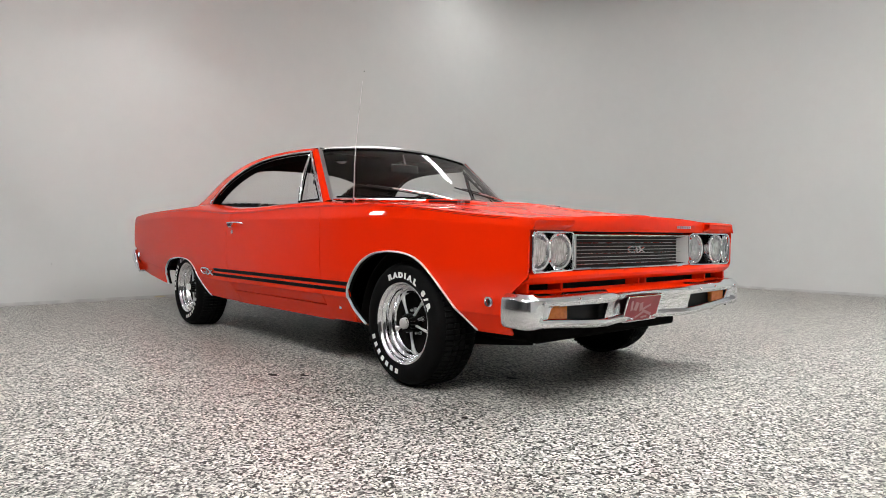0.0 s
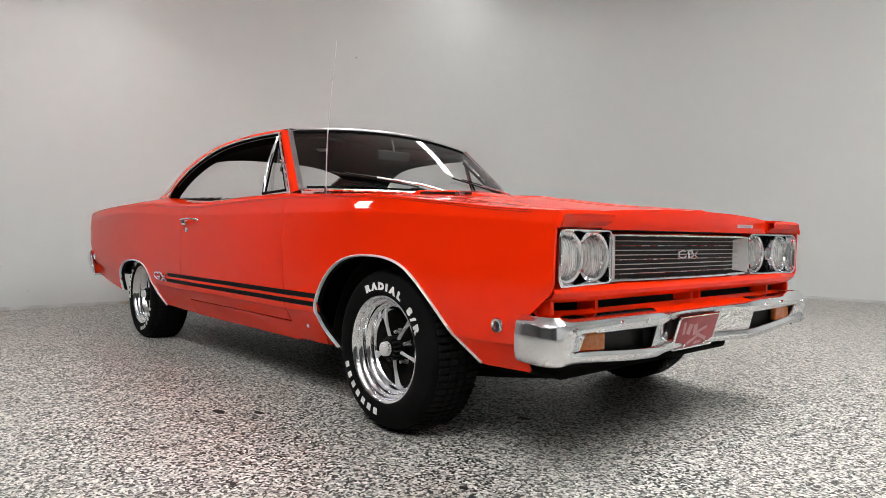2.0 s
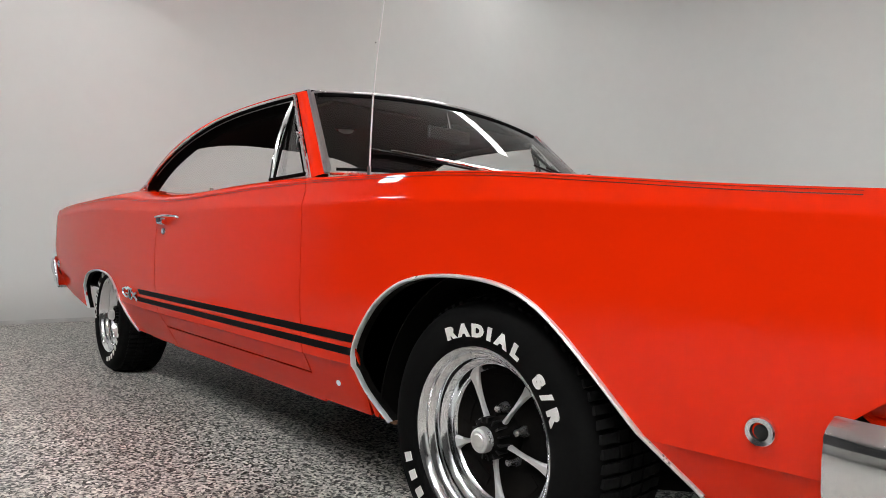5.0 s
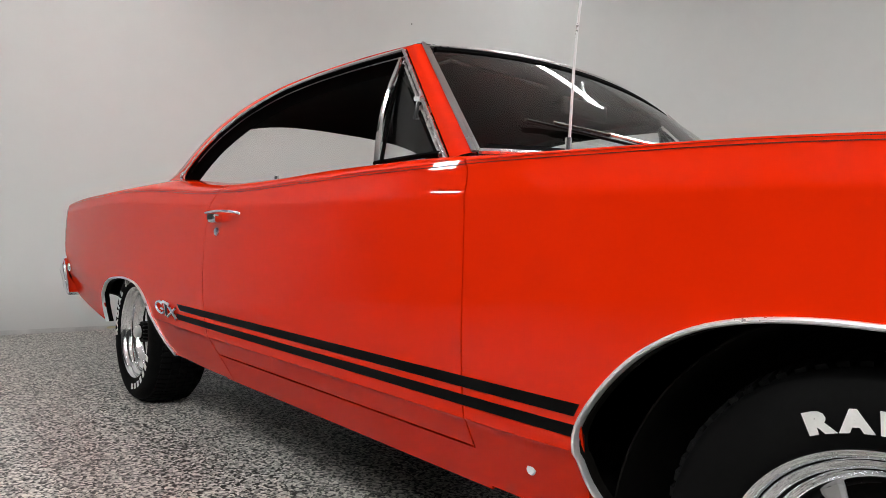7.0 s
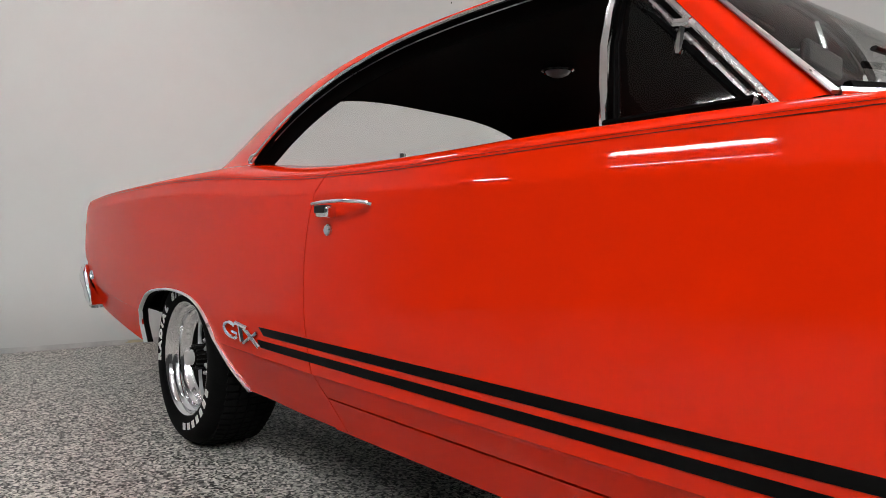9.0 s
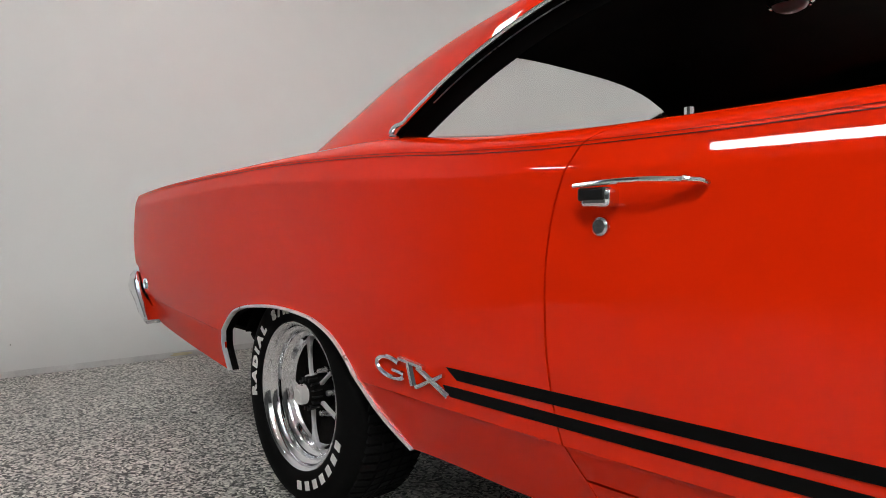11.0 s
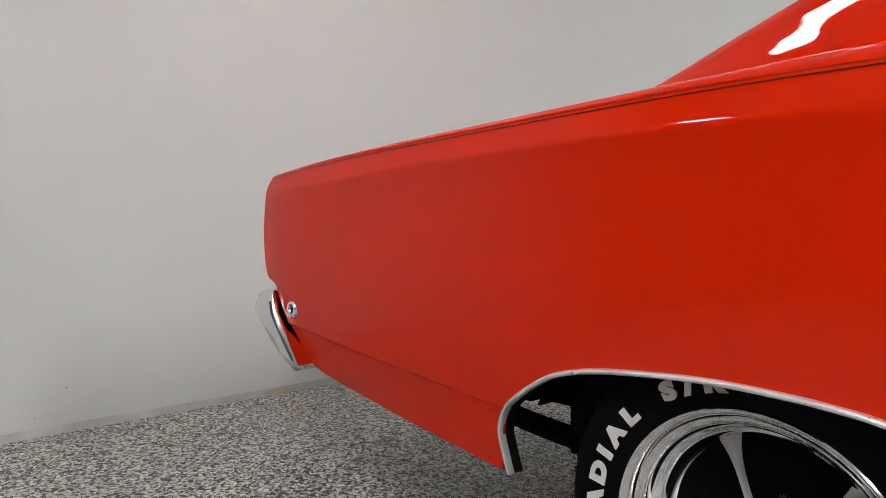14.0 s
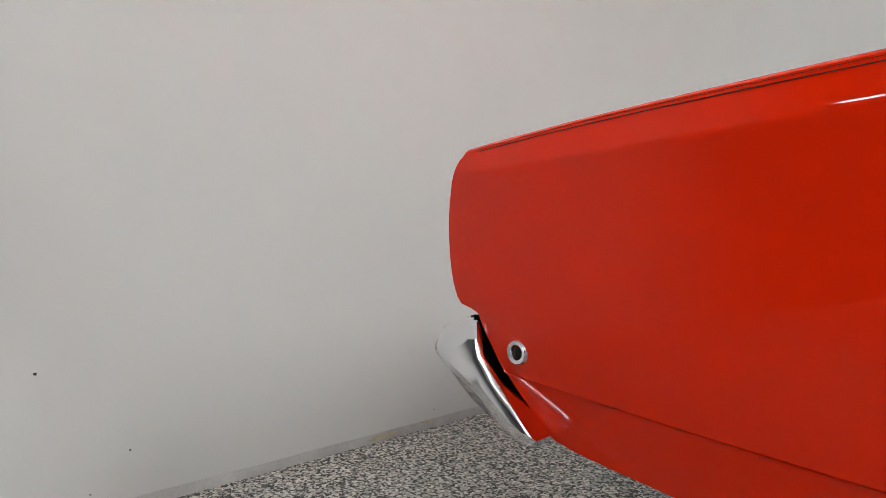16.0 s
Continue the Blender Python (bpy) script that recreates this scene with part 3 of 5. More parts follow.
# Unseen sheet added to block light and view through the hood's edge gaps.
part("hood_gap_block", box(-0.66, 0.66, -0.80, 0.80, 0.69, 0.70), DARK, car, "black sheet that blocks light through the hood gaps")


# ---------- hood, cowl, deck ----------
def hood_point(x, y):
    w = W_IN(x) - 0.005
    s = min(1.0, abs(y) / w)
    crown = 0.020 * (1 - s ** 2.2)
    ridge = 0.010 * math.exp(-(y / 0.035) ** 2)
    return (x, y, Z_IN(x) + crown + ridge * 0.6)


def hood_sheet(u, v):
    y = (2 * v - 1)
    if u <= 0.9:
        x = -0.66 + (0.775 + 0.66) * (u / 0.9) ** 1.0
        x += 0.02 * (1 - y * y) * max(0, u / 0.9 - 0.8) * 5
        return hood_point(x, y * (W_IN(x) - 0.005))
    k = (u - 0.9) / 0.1
    x0 = 0.775 + 0.02 * (1 - y * y)
    p = hood_point(x0, y * (W_IN(x0) - 0.005))
    return (p[0] + 0.014 * math.sin(k * math.pi / 2) - 0.010 * k * k, p[1], p[2] + (0.782 - p[2]) * k)


hood = part("hood", grid(hood_sheet, 51, 49), RED, car, "red hood with two raised vented bulges", thick=0.008, away=(0, 0, 0.3))
for side in (-1, 1):
    def bulge(u, v, side=side):
        x = -0.52 + 0.62 * u
        y = 0.14 + 0.25 * v
        ends = min(1, u / 0.10, (1 - u) / 0.55)
        ends = ends * ends * (3 - 2 * ends)
        edge = min(1, v / 0.25, (1 - v) / 0.06)
        p = hood_point(x, y)
        return (x, side * y, p[2] + 0.001 + 0.020 * ends * edge)
    b = part("hood_bulge", grid(bulge, 32, 24), RED, hood, "raised red hood bulge", thick=0.004, away=(0, 0, 0.3))
    part("vent_inlet", ribbon([[(x, side * (0.3885 + 0.003), hood_point(x, 0.39)[2] + h) for h in (0.003, 0.014)] for x in [-0.42 + 0.36 * i / 10 for i in range(11)]]),
         BLACK, hood, "black side vent of the hood bulge", thick=0.003)
# letters on the hood's front lip stand as plain bars
for k in range(8):
    y = 0.30 + 0.018 * k
    part("lip_letter_bar", box(0.794, 0.799, y, y + 0.012, 0.803, 0.817), CHROME, hood, "small chrome bar", bevel=0.001)


def cowl_sheet(u, v):
    y = (2 * v - 1) * 0.77
    x0, x1 = -0.667 - 0.02 * (y / 0.7) ** 2, -0.70 - 0.20 * (abs(y) / 0.77) ** 2.2
    x = x0 + (x1 - x0) * u
    return (x, y, Z_IN(-0.66) + 0.016 * (1 - (y / 0.77) ** 2) + 0.012 * u)


part("cowl_panel", grid(cowl_sheet, 6, 31), RED, car, "red cowl panel below the windshield", thick=0.006, away=(-0.7, 0, 0.3))


def deck_sheet(u, v):
    y = 2 * v - 1
    x = -3.40 - 0.90 * min(1, u / 0.92)
    w = W_IN(x) - 0.004
    z = Z_IN(x) + 0.012 * (1 - y * y)
    drop = max(0.0, u - 0.92) / 0.08
    return (x - 0.02 * drop, y * w, z - 0.03 * drop)


part("deck_lid", grid(deck_sheet, 30, 21), RED, car, "red trunk lid", thick=0.008, away=(-3.8, 0, 0.3))
part("tail_panel", ribbon([[(TAIL(z) + 0.015, y * (side_w(TAIL(z) + 0.02, z) - 0.05), z) for y in (-1, -0.6, 0, 0.6, 1)] for z in [0.612 + 0.288 * i / 24 for i in range(25)]]),
     RED, car, "red tail panel", thick=0.01, away=BODY_MID)
# Lower tail, coloured black for the shade behind the bumper.
part("lower_tail_panel", ribbon([[(TAIL(z) + 0.05, y * (side_w(TAIL(z) + 0.05, z) - 0.02), z) for y in (-1, -0.6, 0, 0.6, 1)] for z in [0.41 + 0.20 * i / 12 for i in range(13)]]),
     DARK, car, "panel coloured black for the shade behind the rear bumper", thick=0.01, away=BODY_MID)


# ---------- roof, pillars and glass ----------
EDGE = [(-1.275, 0.686, 1.316), (-1.46, 0.690, 1.320), (-1.62, 0.694, 1.320), (-1.80, 0.700, 1.315), (-1.985, 0.715, 1.296), (-2.145, 0.745, 1.255), (-2.25, 0.774, 1.211),
        (-2.35, 0.802, 1.158), (-2.44, 0.822, 1.104), (-2.53, 0.834, 1.048), (-2.595, 0.836, 1.010), (-2.64, 0.828, 0.990), (-2.9, 0.785, 0.990), (-3.2, 0.735, 0.977), (-3.50, 0.70, 0.966)]
RIDGE = [(-1.255, 0.60, 1.338), (-1.46, 0.605, 1.350), (-1.65, 0.612, 1.354), (-1.86, 0.622, 1.351), (-2.04, 0.638, 1.343), (-2.22, 0.655, 1.325), (-2.38, 0.668, 1.298), (-2.55, 0.678, 1.262),
         (-2.72, 0.685, 1.214), (-2.86, 0.688, 1.167), (-2.97, 0.690, 1.124), (-3.10, 0.692, 1.075), (-3.20, 0.694, 1.036), (-3.32, 0.696, 0.996), (-3.50, 0.70, 0.966)]
N_ST = 56
EDGE_S, RIDGE_S = smooth_path(EDGE, N_ST), smooth_path(RIDGE, N_ST)


def roof_section(i, side_cols=9, top_cols=21):
    e, r = EDGE_S[i], RIDGE_S[i]
    mid = (e + r) / 2 + Vector((0, 0.018, 0.020))
    half = []
    for j in range(side_cols):
        t = j / side_cols
        half.append(e * (1 - t) ** 2 + mid * (2 * t * (1 - t)) + r * t * t)
    bow = 0.05 * max(0.0, 1 - i / 20)
    far = min(1.0, max(0.0, (-1.3 - r.x) / 1.4))
    crown = 0.044 + 0.075 * far ** 1.5 - 0.085 * max(0.0, (-2.72 - r.x) / 0.75)
    power = 2.0 + 1.3 * far
    top = []
    for j in range(top_cols):
        y = r.y * (1 - 2 * j / (top_cols - 1))
        k = 1 - abs(y / r.y) ** power
        top.append(Vector((r.x + bow * k, y, r.z + crown * k)))
    return [Vector((p.x, -p.y, p.z)) for p in half] + [Vector((p.x, -p.y, p.z)) for p in top] + [p for p in reversed(half)]


sections = [roof_section(i) for i in range(N_ST)]
GLASS_FROM, GLASS_TO = min(range(N_ST), key=lambda i: abs(RIDGE_S[i].x + 2.70)), 51
faces, verts = [], [p for s in sections for p in s]
m = len(sections[0])
for i in range(N_ST - 1):
    for j in range(m - 1):
        if GLASS_FROM <= i < GLASS_TO and 10 <= j < m - 11:
            continue
        faces.append((i * m + j, (i + 1) * m + j, (i + 1) * m + j + 1, i * m + j + 1))
roof = part("roof", bm_from(verts, faces), RED, car, "red hardtop roof with broad sail panels", thick=0.028, away=(-2, 0, 0.4))
roof.data.materials.append(VINYL)
roof.modifiers["thickness"].material_offset = 1
roof.modifiers["thickness"].material_offset_rim = 1
part("rear_window", ribbon([[sections[i][j] - Vector((0, 0, 0.012)) for j in range(10, m - 10)] for i in range(GLASS_FROM, GLASS_TO + 1)]), REAR_GLASS, car, "clear rear window", away=(-2, 0, 0.4)).visible_shadow = False
ring = [sections[i][10] for i in range(GLASS_FROM, GLASS_TO + 1)] + [sections[GLASS_TO][j] for j in range(10, m - 10)] + [sections[i][m - 11] for i in range(GLASS_TO, GLASS_FROM - 1, -1)]
part("rear_window_trim", tube(ring, 0.011, 6, 0.6), STEEL, car, "stainless rear window trim")


def shield(u, v, lift=0.0):
    """Windshield: u across from the camera's near side, v from the cowl up."""
    y = 2 * u - 1
    k = 1 - y * y
    low = Vector((-0.882 + 0.195 * k ** 0.8, 0.770 * y, 0.975 + 0.006 * k))
    high = Vector((-1.240 + 0.045 * k, 0.645 * y, 1.322 + 0.046 * k))
    p = low.lerp(high, v)
    bulge = 0.018 * 4 * v * (1 - v) * max(0.0, k) ** 0.5
    return p + Vector((0.7, 0, 0.7)) * (bulge + lift)


ws = part("windshield", grid(shield, 41, 17), GLASS, car, "curved tinted windshield reflecting the ceiling lights", away=(-2, 0, 0.4))
ws.visible_shadow = False
edge = [shield(0, v / 16, 0.004) for v in range(17)] + [shield(u / 30, 1, 0.004) for u in range(1, 31)] + [shield(1, 1 - v / 16, 0.004) for v in range(1, 17)]
part("windshield_trim", tube(edge, 0.007, 8, 0.5), TRIM, ws, "stainless windshield trim")
part("header_trim", tube([p + Vector((0.006, 0, -0.005)) for p in sections[0][8:-8]], 0.008, 8, 0.8), TRIM, ws, "stainless trim along the roof's front edge")
part("windshield_sill_trim", tube([shield(u / 30, 0, 0.004) for u in range(31)], 0.008, 6), STEEL, ws, "stainless lower windshield trim")
part("windshield_seal", tube([shield(0.012 + 0.976 * u / 30, 0.03) for u in range(31)], 0.012, 6), SEAL, ws, "black lower windshield seal")
part("header_seal", tube([shield(0.02 + 0.96 * u / 30, 0.975, -0.004) for u in range(31)], 0.012, 6), SEAL, ws, "black upper windshield seal")

for side in (-1, 1):
    def S(p):
        return (p[0], side * p[1], p[2])
    outer = [Vector((-0.936, 0.806, 0.958)).lerp(Vector((-1.276, 0.689, 1.315)), t / 10) for t in range(11)]
    inner = [Vector((-0.882, 0.774, 0.972)).lerp(Vector((-1.240, 0.650, 1.326)), t / 10) for t in range(11)]
    rows = []
    for a, b in zip(outer, inner):
        c = (a + b) / 2 + Vector((0.008, 0.010, 0.004))
        rows.append([S(a), S(a * 0.5 + c * 0.5 + Vector((0.002, 0.002, 0))), S(c), S(b * 0.5 + c * 0.5 + Vector((0.002, 0, 0.002))), S(b)])
    pillar = part("windshield_pillar", ribbon(rows), RED, car, "slim red windshield pillar", thick=0.03, away=(-2.2, 0, 0.8))
    pillar.data.materials.append(VINYL)
    pillar.modifiers["thickness"].material_offset = 1
    pillar.modifiers["thickness"].material_offset_rim = 1
    part("pillar_trim", tube([S(a.lerp(b, 0.84) + Vector((0.010, 0.004, 0.006))) for a, b in zip(outer, inner)], 0.0075, 8, 0.5), TRIM, pillar, "grey stainless pillar trim")
    drip = [Vector((-0.940, 0.808, 0.960)).lerp(Vector((-1.278, 0.690, 1.312)), t / 8) for t in range(9)]
    part("drip_rail", tube([S(p + Vector((-0.004, 0.006, 0))) for p in drip], 0.006, 8), STEEL, pillar, "stainless drip rail")
    rail = [p + Vector((0, 0.004, -0.002)) for p in EDGE_S if p.x > -2.60]
    sweep = [p + Vector((0, 0.006, -0.003)) for p in rail if p.x > -2.57]
    sweep += [Vector((-2.588, 0.849, 1.020)), Vector((-2.602, 0.850, 1.006)), Vector((-2.600, 0.850, 0.997)), Vector((-2.580, 0.848, 0.993))]
    part("roof_rail_trim", tube([S(p) for p in smooth_path(sweep, 90)], 0.0062, 8), CHROME, roof, "thin bright roof rail trim swept into a corner cap")
    rows = []
    for i, p in enumerate(rail):
        t = (rail[min(i + 1, len(rail) - 1)] - rail[max(i - 1, 0)]).normalized()
        dn = Vector((t.z, 0, -t.x))
        dn = dn if dn.z < 0 else -dn
        if abs(dn.z) < 0.25 and dn.x < 0:
            dn = -dn
        rows.append([S(p + dn * 0.006 + Vector((0, -0.002, 0))), S(p + dn * 0.02 + Vector((0, -0.006, 0))), S(p + dn * 0.03 + Vector((0, -0.02, 0))), S(p + dn * 0.052 + Vector((0, -0.03, 0)))])
    part("roof_rail_seal", ribbon(rows), SEAL, roof, "black window weatherstrip", thick=0.012)
    part("seal_bead", tube([(q[0], q[1] + side * 0.004, q[2]) for q in [row[1] for row in rows[:-6]]], 0.0016, 5), TRIM, roof, "thin bright bead along the weatherstrip")
    # belt seals on the sill
    part("belt_seal", tube([S((x, W_IN(x) - 0.012, Z_IN(x) - 0.010)) for x in [-1.28 - 1.29 * i / 30 for i in range(31)]], 0.006, 6), SEAL, CAR_PARTS[side]["door"], "black belt weatherstrip")
    # vent window
    door = CAR_PARTS[side]["door"]
    p0, p1, p2 = Vector((-0.965, 0.798, 0.972)), Vector((-1.292, 0.692, 1.288)), Vector((-1.250, 0.800, 0.968))
    glass_bm = bm_from([S(p0), S(p1), S(p2 + Vector((0, -0.020, 0)))], [(0, 1, 2)])
    pane = part("vent_window", glass_bm, VENT_GLASS, door, "triangular vent window pane in a chrome frame")
    pane.visible_shadow = False
    part("vent_post", tube([S(p2 + Vector((0, 0, -0.01))), S(p2.lerp(p1, 0.25) + Vector((-0.013, 0.004, 0))), S(p2.lerp(p1, 0.5) + Vector((-0.019, 0.006, 0))), S(p2.lerp(p1, 0.75) + Vector((-0.014, 0.005, 0))), S(p1)], 0.010, 8), CHROME, door, "chrome vent window post")
    part("vent_inner_post", tube([S(p2 + Vector((0.024, 0, 0.004))), S(p2.lerp(p1, 0.5) + Vector((0.004, 0, 0))), S(p2.lerp(p1, 0.93) + Vector((0.014, 0, 0)))], 0.006, 6), SEAL, door, "black vent window seal")
    part("vent_front_frame", tube([S(p0 + Vector((-0.017, 0.0, 0))), S(p1 + Vector((0.002, -0.004, -0.004)))], 0.006, 8), STEEL, door, "stainless vent window frame")
    part("vent_front_seal", tube([S(p0 + Vector((-0.030, -0.002, 0.004))), S(p1 + Vector((0.0, -0.002, -0.03)))], 0.008, 6), SEAL, door, "black vent window seal")
    part("vent_sill", tube([S(p0 + Vector((-0.02, 0.004, 0.006))), S(p2 + Vector((0.0, 0.004, 0.004)))], 0.007, 6), SEAL, door, "black vent window sill seal")
    part("vent_latch", merge(tube([S((-1.125, 0.752, 1.142)), S((-1.133, 0.752, 1.122)), S((-1.137, 0.756, 1.085))], 0.008, 8), tube([S((-1.113, 0.756, 1.135)), S((-1.145, 0.750, 1.142))], 0.009, 8)),
         CHROME, door, "chrome vent window latch")
    # outside door handle and lock
    zc = 0.836
    hx0, hx1 = -1.941, -1.745

    def on(x, z, o):
        return (x, side * (side_w(x, z) + o), z)
    pts = [on(hx0 + (hx1 - hx0) * t / 12, zc + 0.004 * math.sin(math.pi * t / 12), 0.030 if t < 9 else 0.030 - 0.026 * ((t - 8) / 4) ** 1.5) for t in range(13)]
    handle = part("door_handle", tube(pts, 0.0042, 10, 1.0), CHROME, door, "chrome pull door handle")
    part("handle_button_housing", merge(box(-1.931, -1.879, side * (side_w(-1.91, 0.82) - 0.01), side * (side_w(-1.91, 0.82) + 0.028), 0.803, 0.831)), CHROME, door, "chrome push button housing", bevel=0.006)
    # Black block, slightly proud, colours in the dark of the button's recess.
    part("recess_block", box(-1.935, -1.885, side * (side_w(-1.91, 0.82) + 0.004), side * (side_w(-1.91, 0.82) + 0.0295), 0.8125, 0.8330), BLACK, door, "black block standing in for the dark button recess", bevel=0.004)
    part("handle_foot", tube([on(hx1 + 0.004, zc - 0.004, 0.0), on(hx1 - 0.002, zc, 0.014), on(hx1 - 0.02, zc + 0.002, 0.028)], 0.0045, 10), CHROME, door, "chrome handle foot")
    part("door_lock", spin([(0.0, 0.008), (0.011, 0.008), (0.0145, 0.005), (0.0155, -0.003)], (-1.909, side * side_w(-1.909, 0.774), 0.774), side, 20), STEEL, door, "round key lock")
    kb = merge(tube([S((-1.868, 0.782, 0.93)), S((-1.868, 0.782, 0.962))], 0.004, 8), tube([S((-1.868, 0.782, 0.958)), S((-1.868, 0.782, 0.968)), S((-1.868, 0.782, 0.974))], 0.008, 10, up=(1, 0, 0)))
    part("lock_knob", kb, CHROME, door, "small chrome lock knob on the sill")
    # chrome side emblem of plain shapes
    quarter = CAR_PARTS[side]["quarter"]

    def em(u, v, o=0.006):
        x = -2.495 + u
        z = 0.474 + v
        return (x, side * (side_w(x, z) + o), z)
    ring = [em(0.05 + 0.048 * math.cos(a), 0.0 + 0.021 * math.sin(a) - 0.10 * 0.048 * math.cos(a)) for a in [0.9 + 5.0 * i / 24 for i in range(25)]]
    emblem = part("side_emblem", tube(ring, 0.0055, 6, 0.8, up=(0, 1, 0)), CHROME, car, "chrome scripted emblem ahead of the wheel")
    part("emblem_bar", tube([em(0.085, 0.025), em(0.165, 0.017)], 0.006, 6, up=(0, 1, 0)), CHROME, emblem, "chrome emblem stroke")
    part("emblem_bar", tube([em(0.118, 0.02), em(0.128, -0.026)], 0.008, 6, up=(0, 1, 0)), CHROME, emblem, "chrome emblem stroke")
    part("emblem_bar", tube([em(0.145, 0.014), em(0.235, -0.03)], 0.006, 6, up=(0, 1, 0)), CHROME, emblem, "chrome emblem stroke")
    part("emblem_bar", tube([em(0.135, -0.028), em(0.225, 0.012)], 0.005, 6, up=(0, 1, 0)), CHROME, emblem, "chrome emblem stroke")
    part("emblem_bar", tube([em(0.06, -0.003), em(0.10, -0.007)], 0.005, 6, up=(0, 1, 0)), CHROME, emblem, "chrome emblem stroke")
    # side marker lamps
    for x, z, owner, r in ((0.598, 0.476, CAR_PARTS[side]["fender"], 0.024), (-4.166, 0.551, quarter, 0.023)):
        w = side_w(x, z)
        lamp = part("side_marker", spin([(0.012, 0.002), (0.014, 0.007), (r - 0.003, 0.008), (r, 0.004), (r + 0.001, -0.004)], (x, side * w, z), side, 28), CHROME, owner, "round chrome side marker bezel")
        part("marker_lens", spin([(0.0, 0.004), (0.008, 0.003), (0.013, -0.001)], (x, side * w, z), side, 20), BLACK, owner, "dark marker lens")
    # small pale drain plug mark on the fender behind the wheel
    part("fender_plug", spin([(0.0, 0.003), (0.009, 0.003), (0.011, 0.0)], (-0.565, side * side_w(-0.565, 0.349), 0.349), side, 12), WHITE_RUBBER, CAR_PARTS[side]["fender"], "pale round plug")


# ---------- antenna and wipers ----------
antenna = part("antenna_mast", tube(smooth_path([(-0.579, -0.818, 0.93), (-0.562, -0.818, 1.235), (-0.495, -0.818, 1.62)], 14), 0.0028, 6), LIP, car, "thin telescopic radio antenna")
part("antenna_base", tube([(-0.579, -0.818, 0.925), (-0.579, -0.818, 0.945), (-0.579, -0.818, 0.965), (-0.579, -0.818, 0.972)], 0.0065, 10, up=(1, 0, 0)), CHROME, antenna, "chrome antenna base")
for side, tip in ((-1, 0.09), (1, 0.60)):
    a, b = shield(tip, 0.23, 0.016), shield(tip + 0.30, 0.055, 0.018)
    blade = part("wiper_blade", tube([a.lerp(b, t / 8) + Vector((0, 0, 0.002 * math.sin(math.pi * t / 8))) for t in range(9)], 0.007, 6, 0.6), BLACK, car, "black wiper blade lying on the windshield")
    mid = a.lerp(b, 0.5) + Vector((0.01, 0, 0.012))
    part("blade_holder", tube([a.lerp(b, 0.15) + Vector((0.008, 0, 0.008)), mid, a.lerp(b, 0.85) + Vector((0.008, 0, 0.008))], 0.004, 6), BLACK, blade, "steel blade holder")
    part("wiper_arm", tube([mid, a.lerp(b, 1.0) + Vector((0.015, 0, 0.012)), shield(tip + 0.40, 0.0, 0.02) + Vector((0.06, 0, -0.005))], 0.005, 6), STEEL, blade, "steel wiper arm")
    part("wiper_pivot", tube([shield(tip + 0.40, 0.0, 0.02) + Vector((0.06, 0, -0.03)), shield(tip + 0.40, 0.0, 0.02) + Vector((0.06, 0, 0.004))], 0.012, 10, up=(1, 0, 0)), STEEL, blade, "steel wiper pivot")


# ---------- front end ----------
def front_x(y):
    return 0.775 + 0.02 * (abs(y) / 0.85) ** 4


part("nose_panel", ribbon([[(front_x(y) + 0.010, y, z) for z in (0.828 + 0.024 * (0.853 - abs(y)), 0.815, 0.79)] for y in [-0.83 + 0.232 * i / 8 for i in range(9)]]), RED, CAR_PARTS[-1]["fender"], "red brow above the headlights", thick=0.03, away=BODY_MID)
part("nose_panel", ribbon([[(front_x(y) + 0.010, y, z) for z in (0.828 + 0.024 * (0.853 - abs(y)), 0.815, 0.79)] for y in [0.83 - 0.232 * i / 8 for i in range(9)]]), RED, CAR_PARTS[1]["fender"], "red brow above the headlights", thick=0.03, away=BODY_MID)
for side in (-1, 1):
    rows = []
    for j in range(19):
        if j < 7:
            z = 0.785 + (Z_PIN(0.80) - 0.785) * j / 6
            y = side_w(0.80, z)
        else:
            y, z = shelf(0.80, (j - 6) / 12)
        rows.append([(0.800, side * (y + 0.0015), z + 0.0015), (0.815, side * (y + 0.001), z + 0.001), (0.823, side * (y - 0.004), z - 0.004), (0.826, side * (y - 0.011), z - 0.011 if j > 2 else z),
                     (0.822, side * (y - 0.016), z - 0.02 if j > 2 else z)])
    part("fender_cap", ribbon(rows), RED, CAR_PARTS[side]["fender"], "red rounded fender tip over the headlights", away=BODY_MID, thick=0.004)
for side in (-1, 1):
    brow = [shelf(0.80, v / 12) for v in range(13)]
    part("headlight_brow", ribbon([[(0.823, side * (y - 0.008), z - 0.012), (0.822, side * (y - 0.008), (z - 0.012) * 0.5 + 0.393), (0.815 - 0.04 * (0.87 - y) / 0.26, side * (y - 0.008), 0.786)] for y, z in brow]),
         RED, CAR_PARTS[side]["fender"], "red brow between the fender tip and the headlights", away=BODY_MID, thick=0.004)
part("grille_backing", box(0.66, 0.67, -0.86, 0.86, 0.56, 0.80), BLACK, car, "black radiator backing")
grille = part("grille", merge(box(0.70, 0.712, -0.505, 0.505, 0.610, 0.770)), BLACK, car, "black grille with thin bright bars")
for k in range(8):
    z = 0.630 + 0.0165 * k
    part("grille_bar", tube([(0.722 + 0.012 * (1 - (y / 0.5) ** 2), y, z) for y in [-0.49 + 0.98 * i / 14 for i in range(15)]], 0.0020, 6, 1.0), ARGENT if k % 3 else STEEL, grille, "thin silver grille bar")
part("grille_top_trim", tube([(0.748 + 0.03 * (1 - (y / 0.5) ** 2), y, 0.768) for y in [-0.515 + 1.03 * i / 14 for i in range(15)]], 0.009, 8, 0.8), CHROME, grille, "chrome upper grille trim")
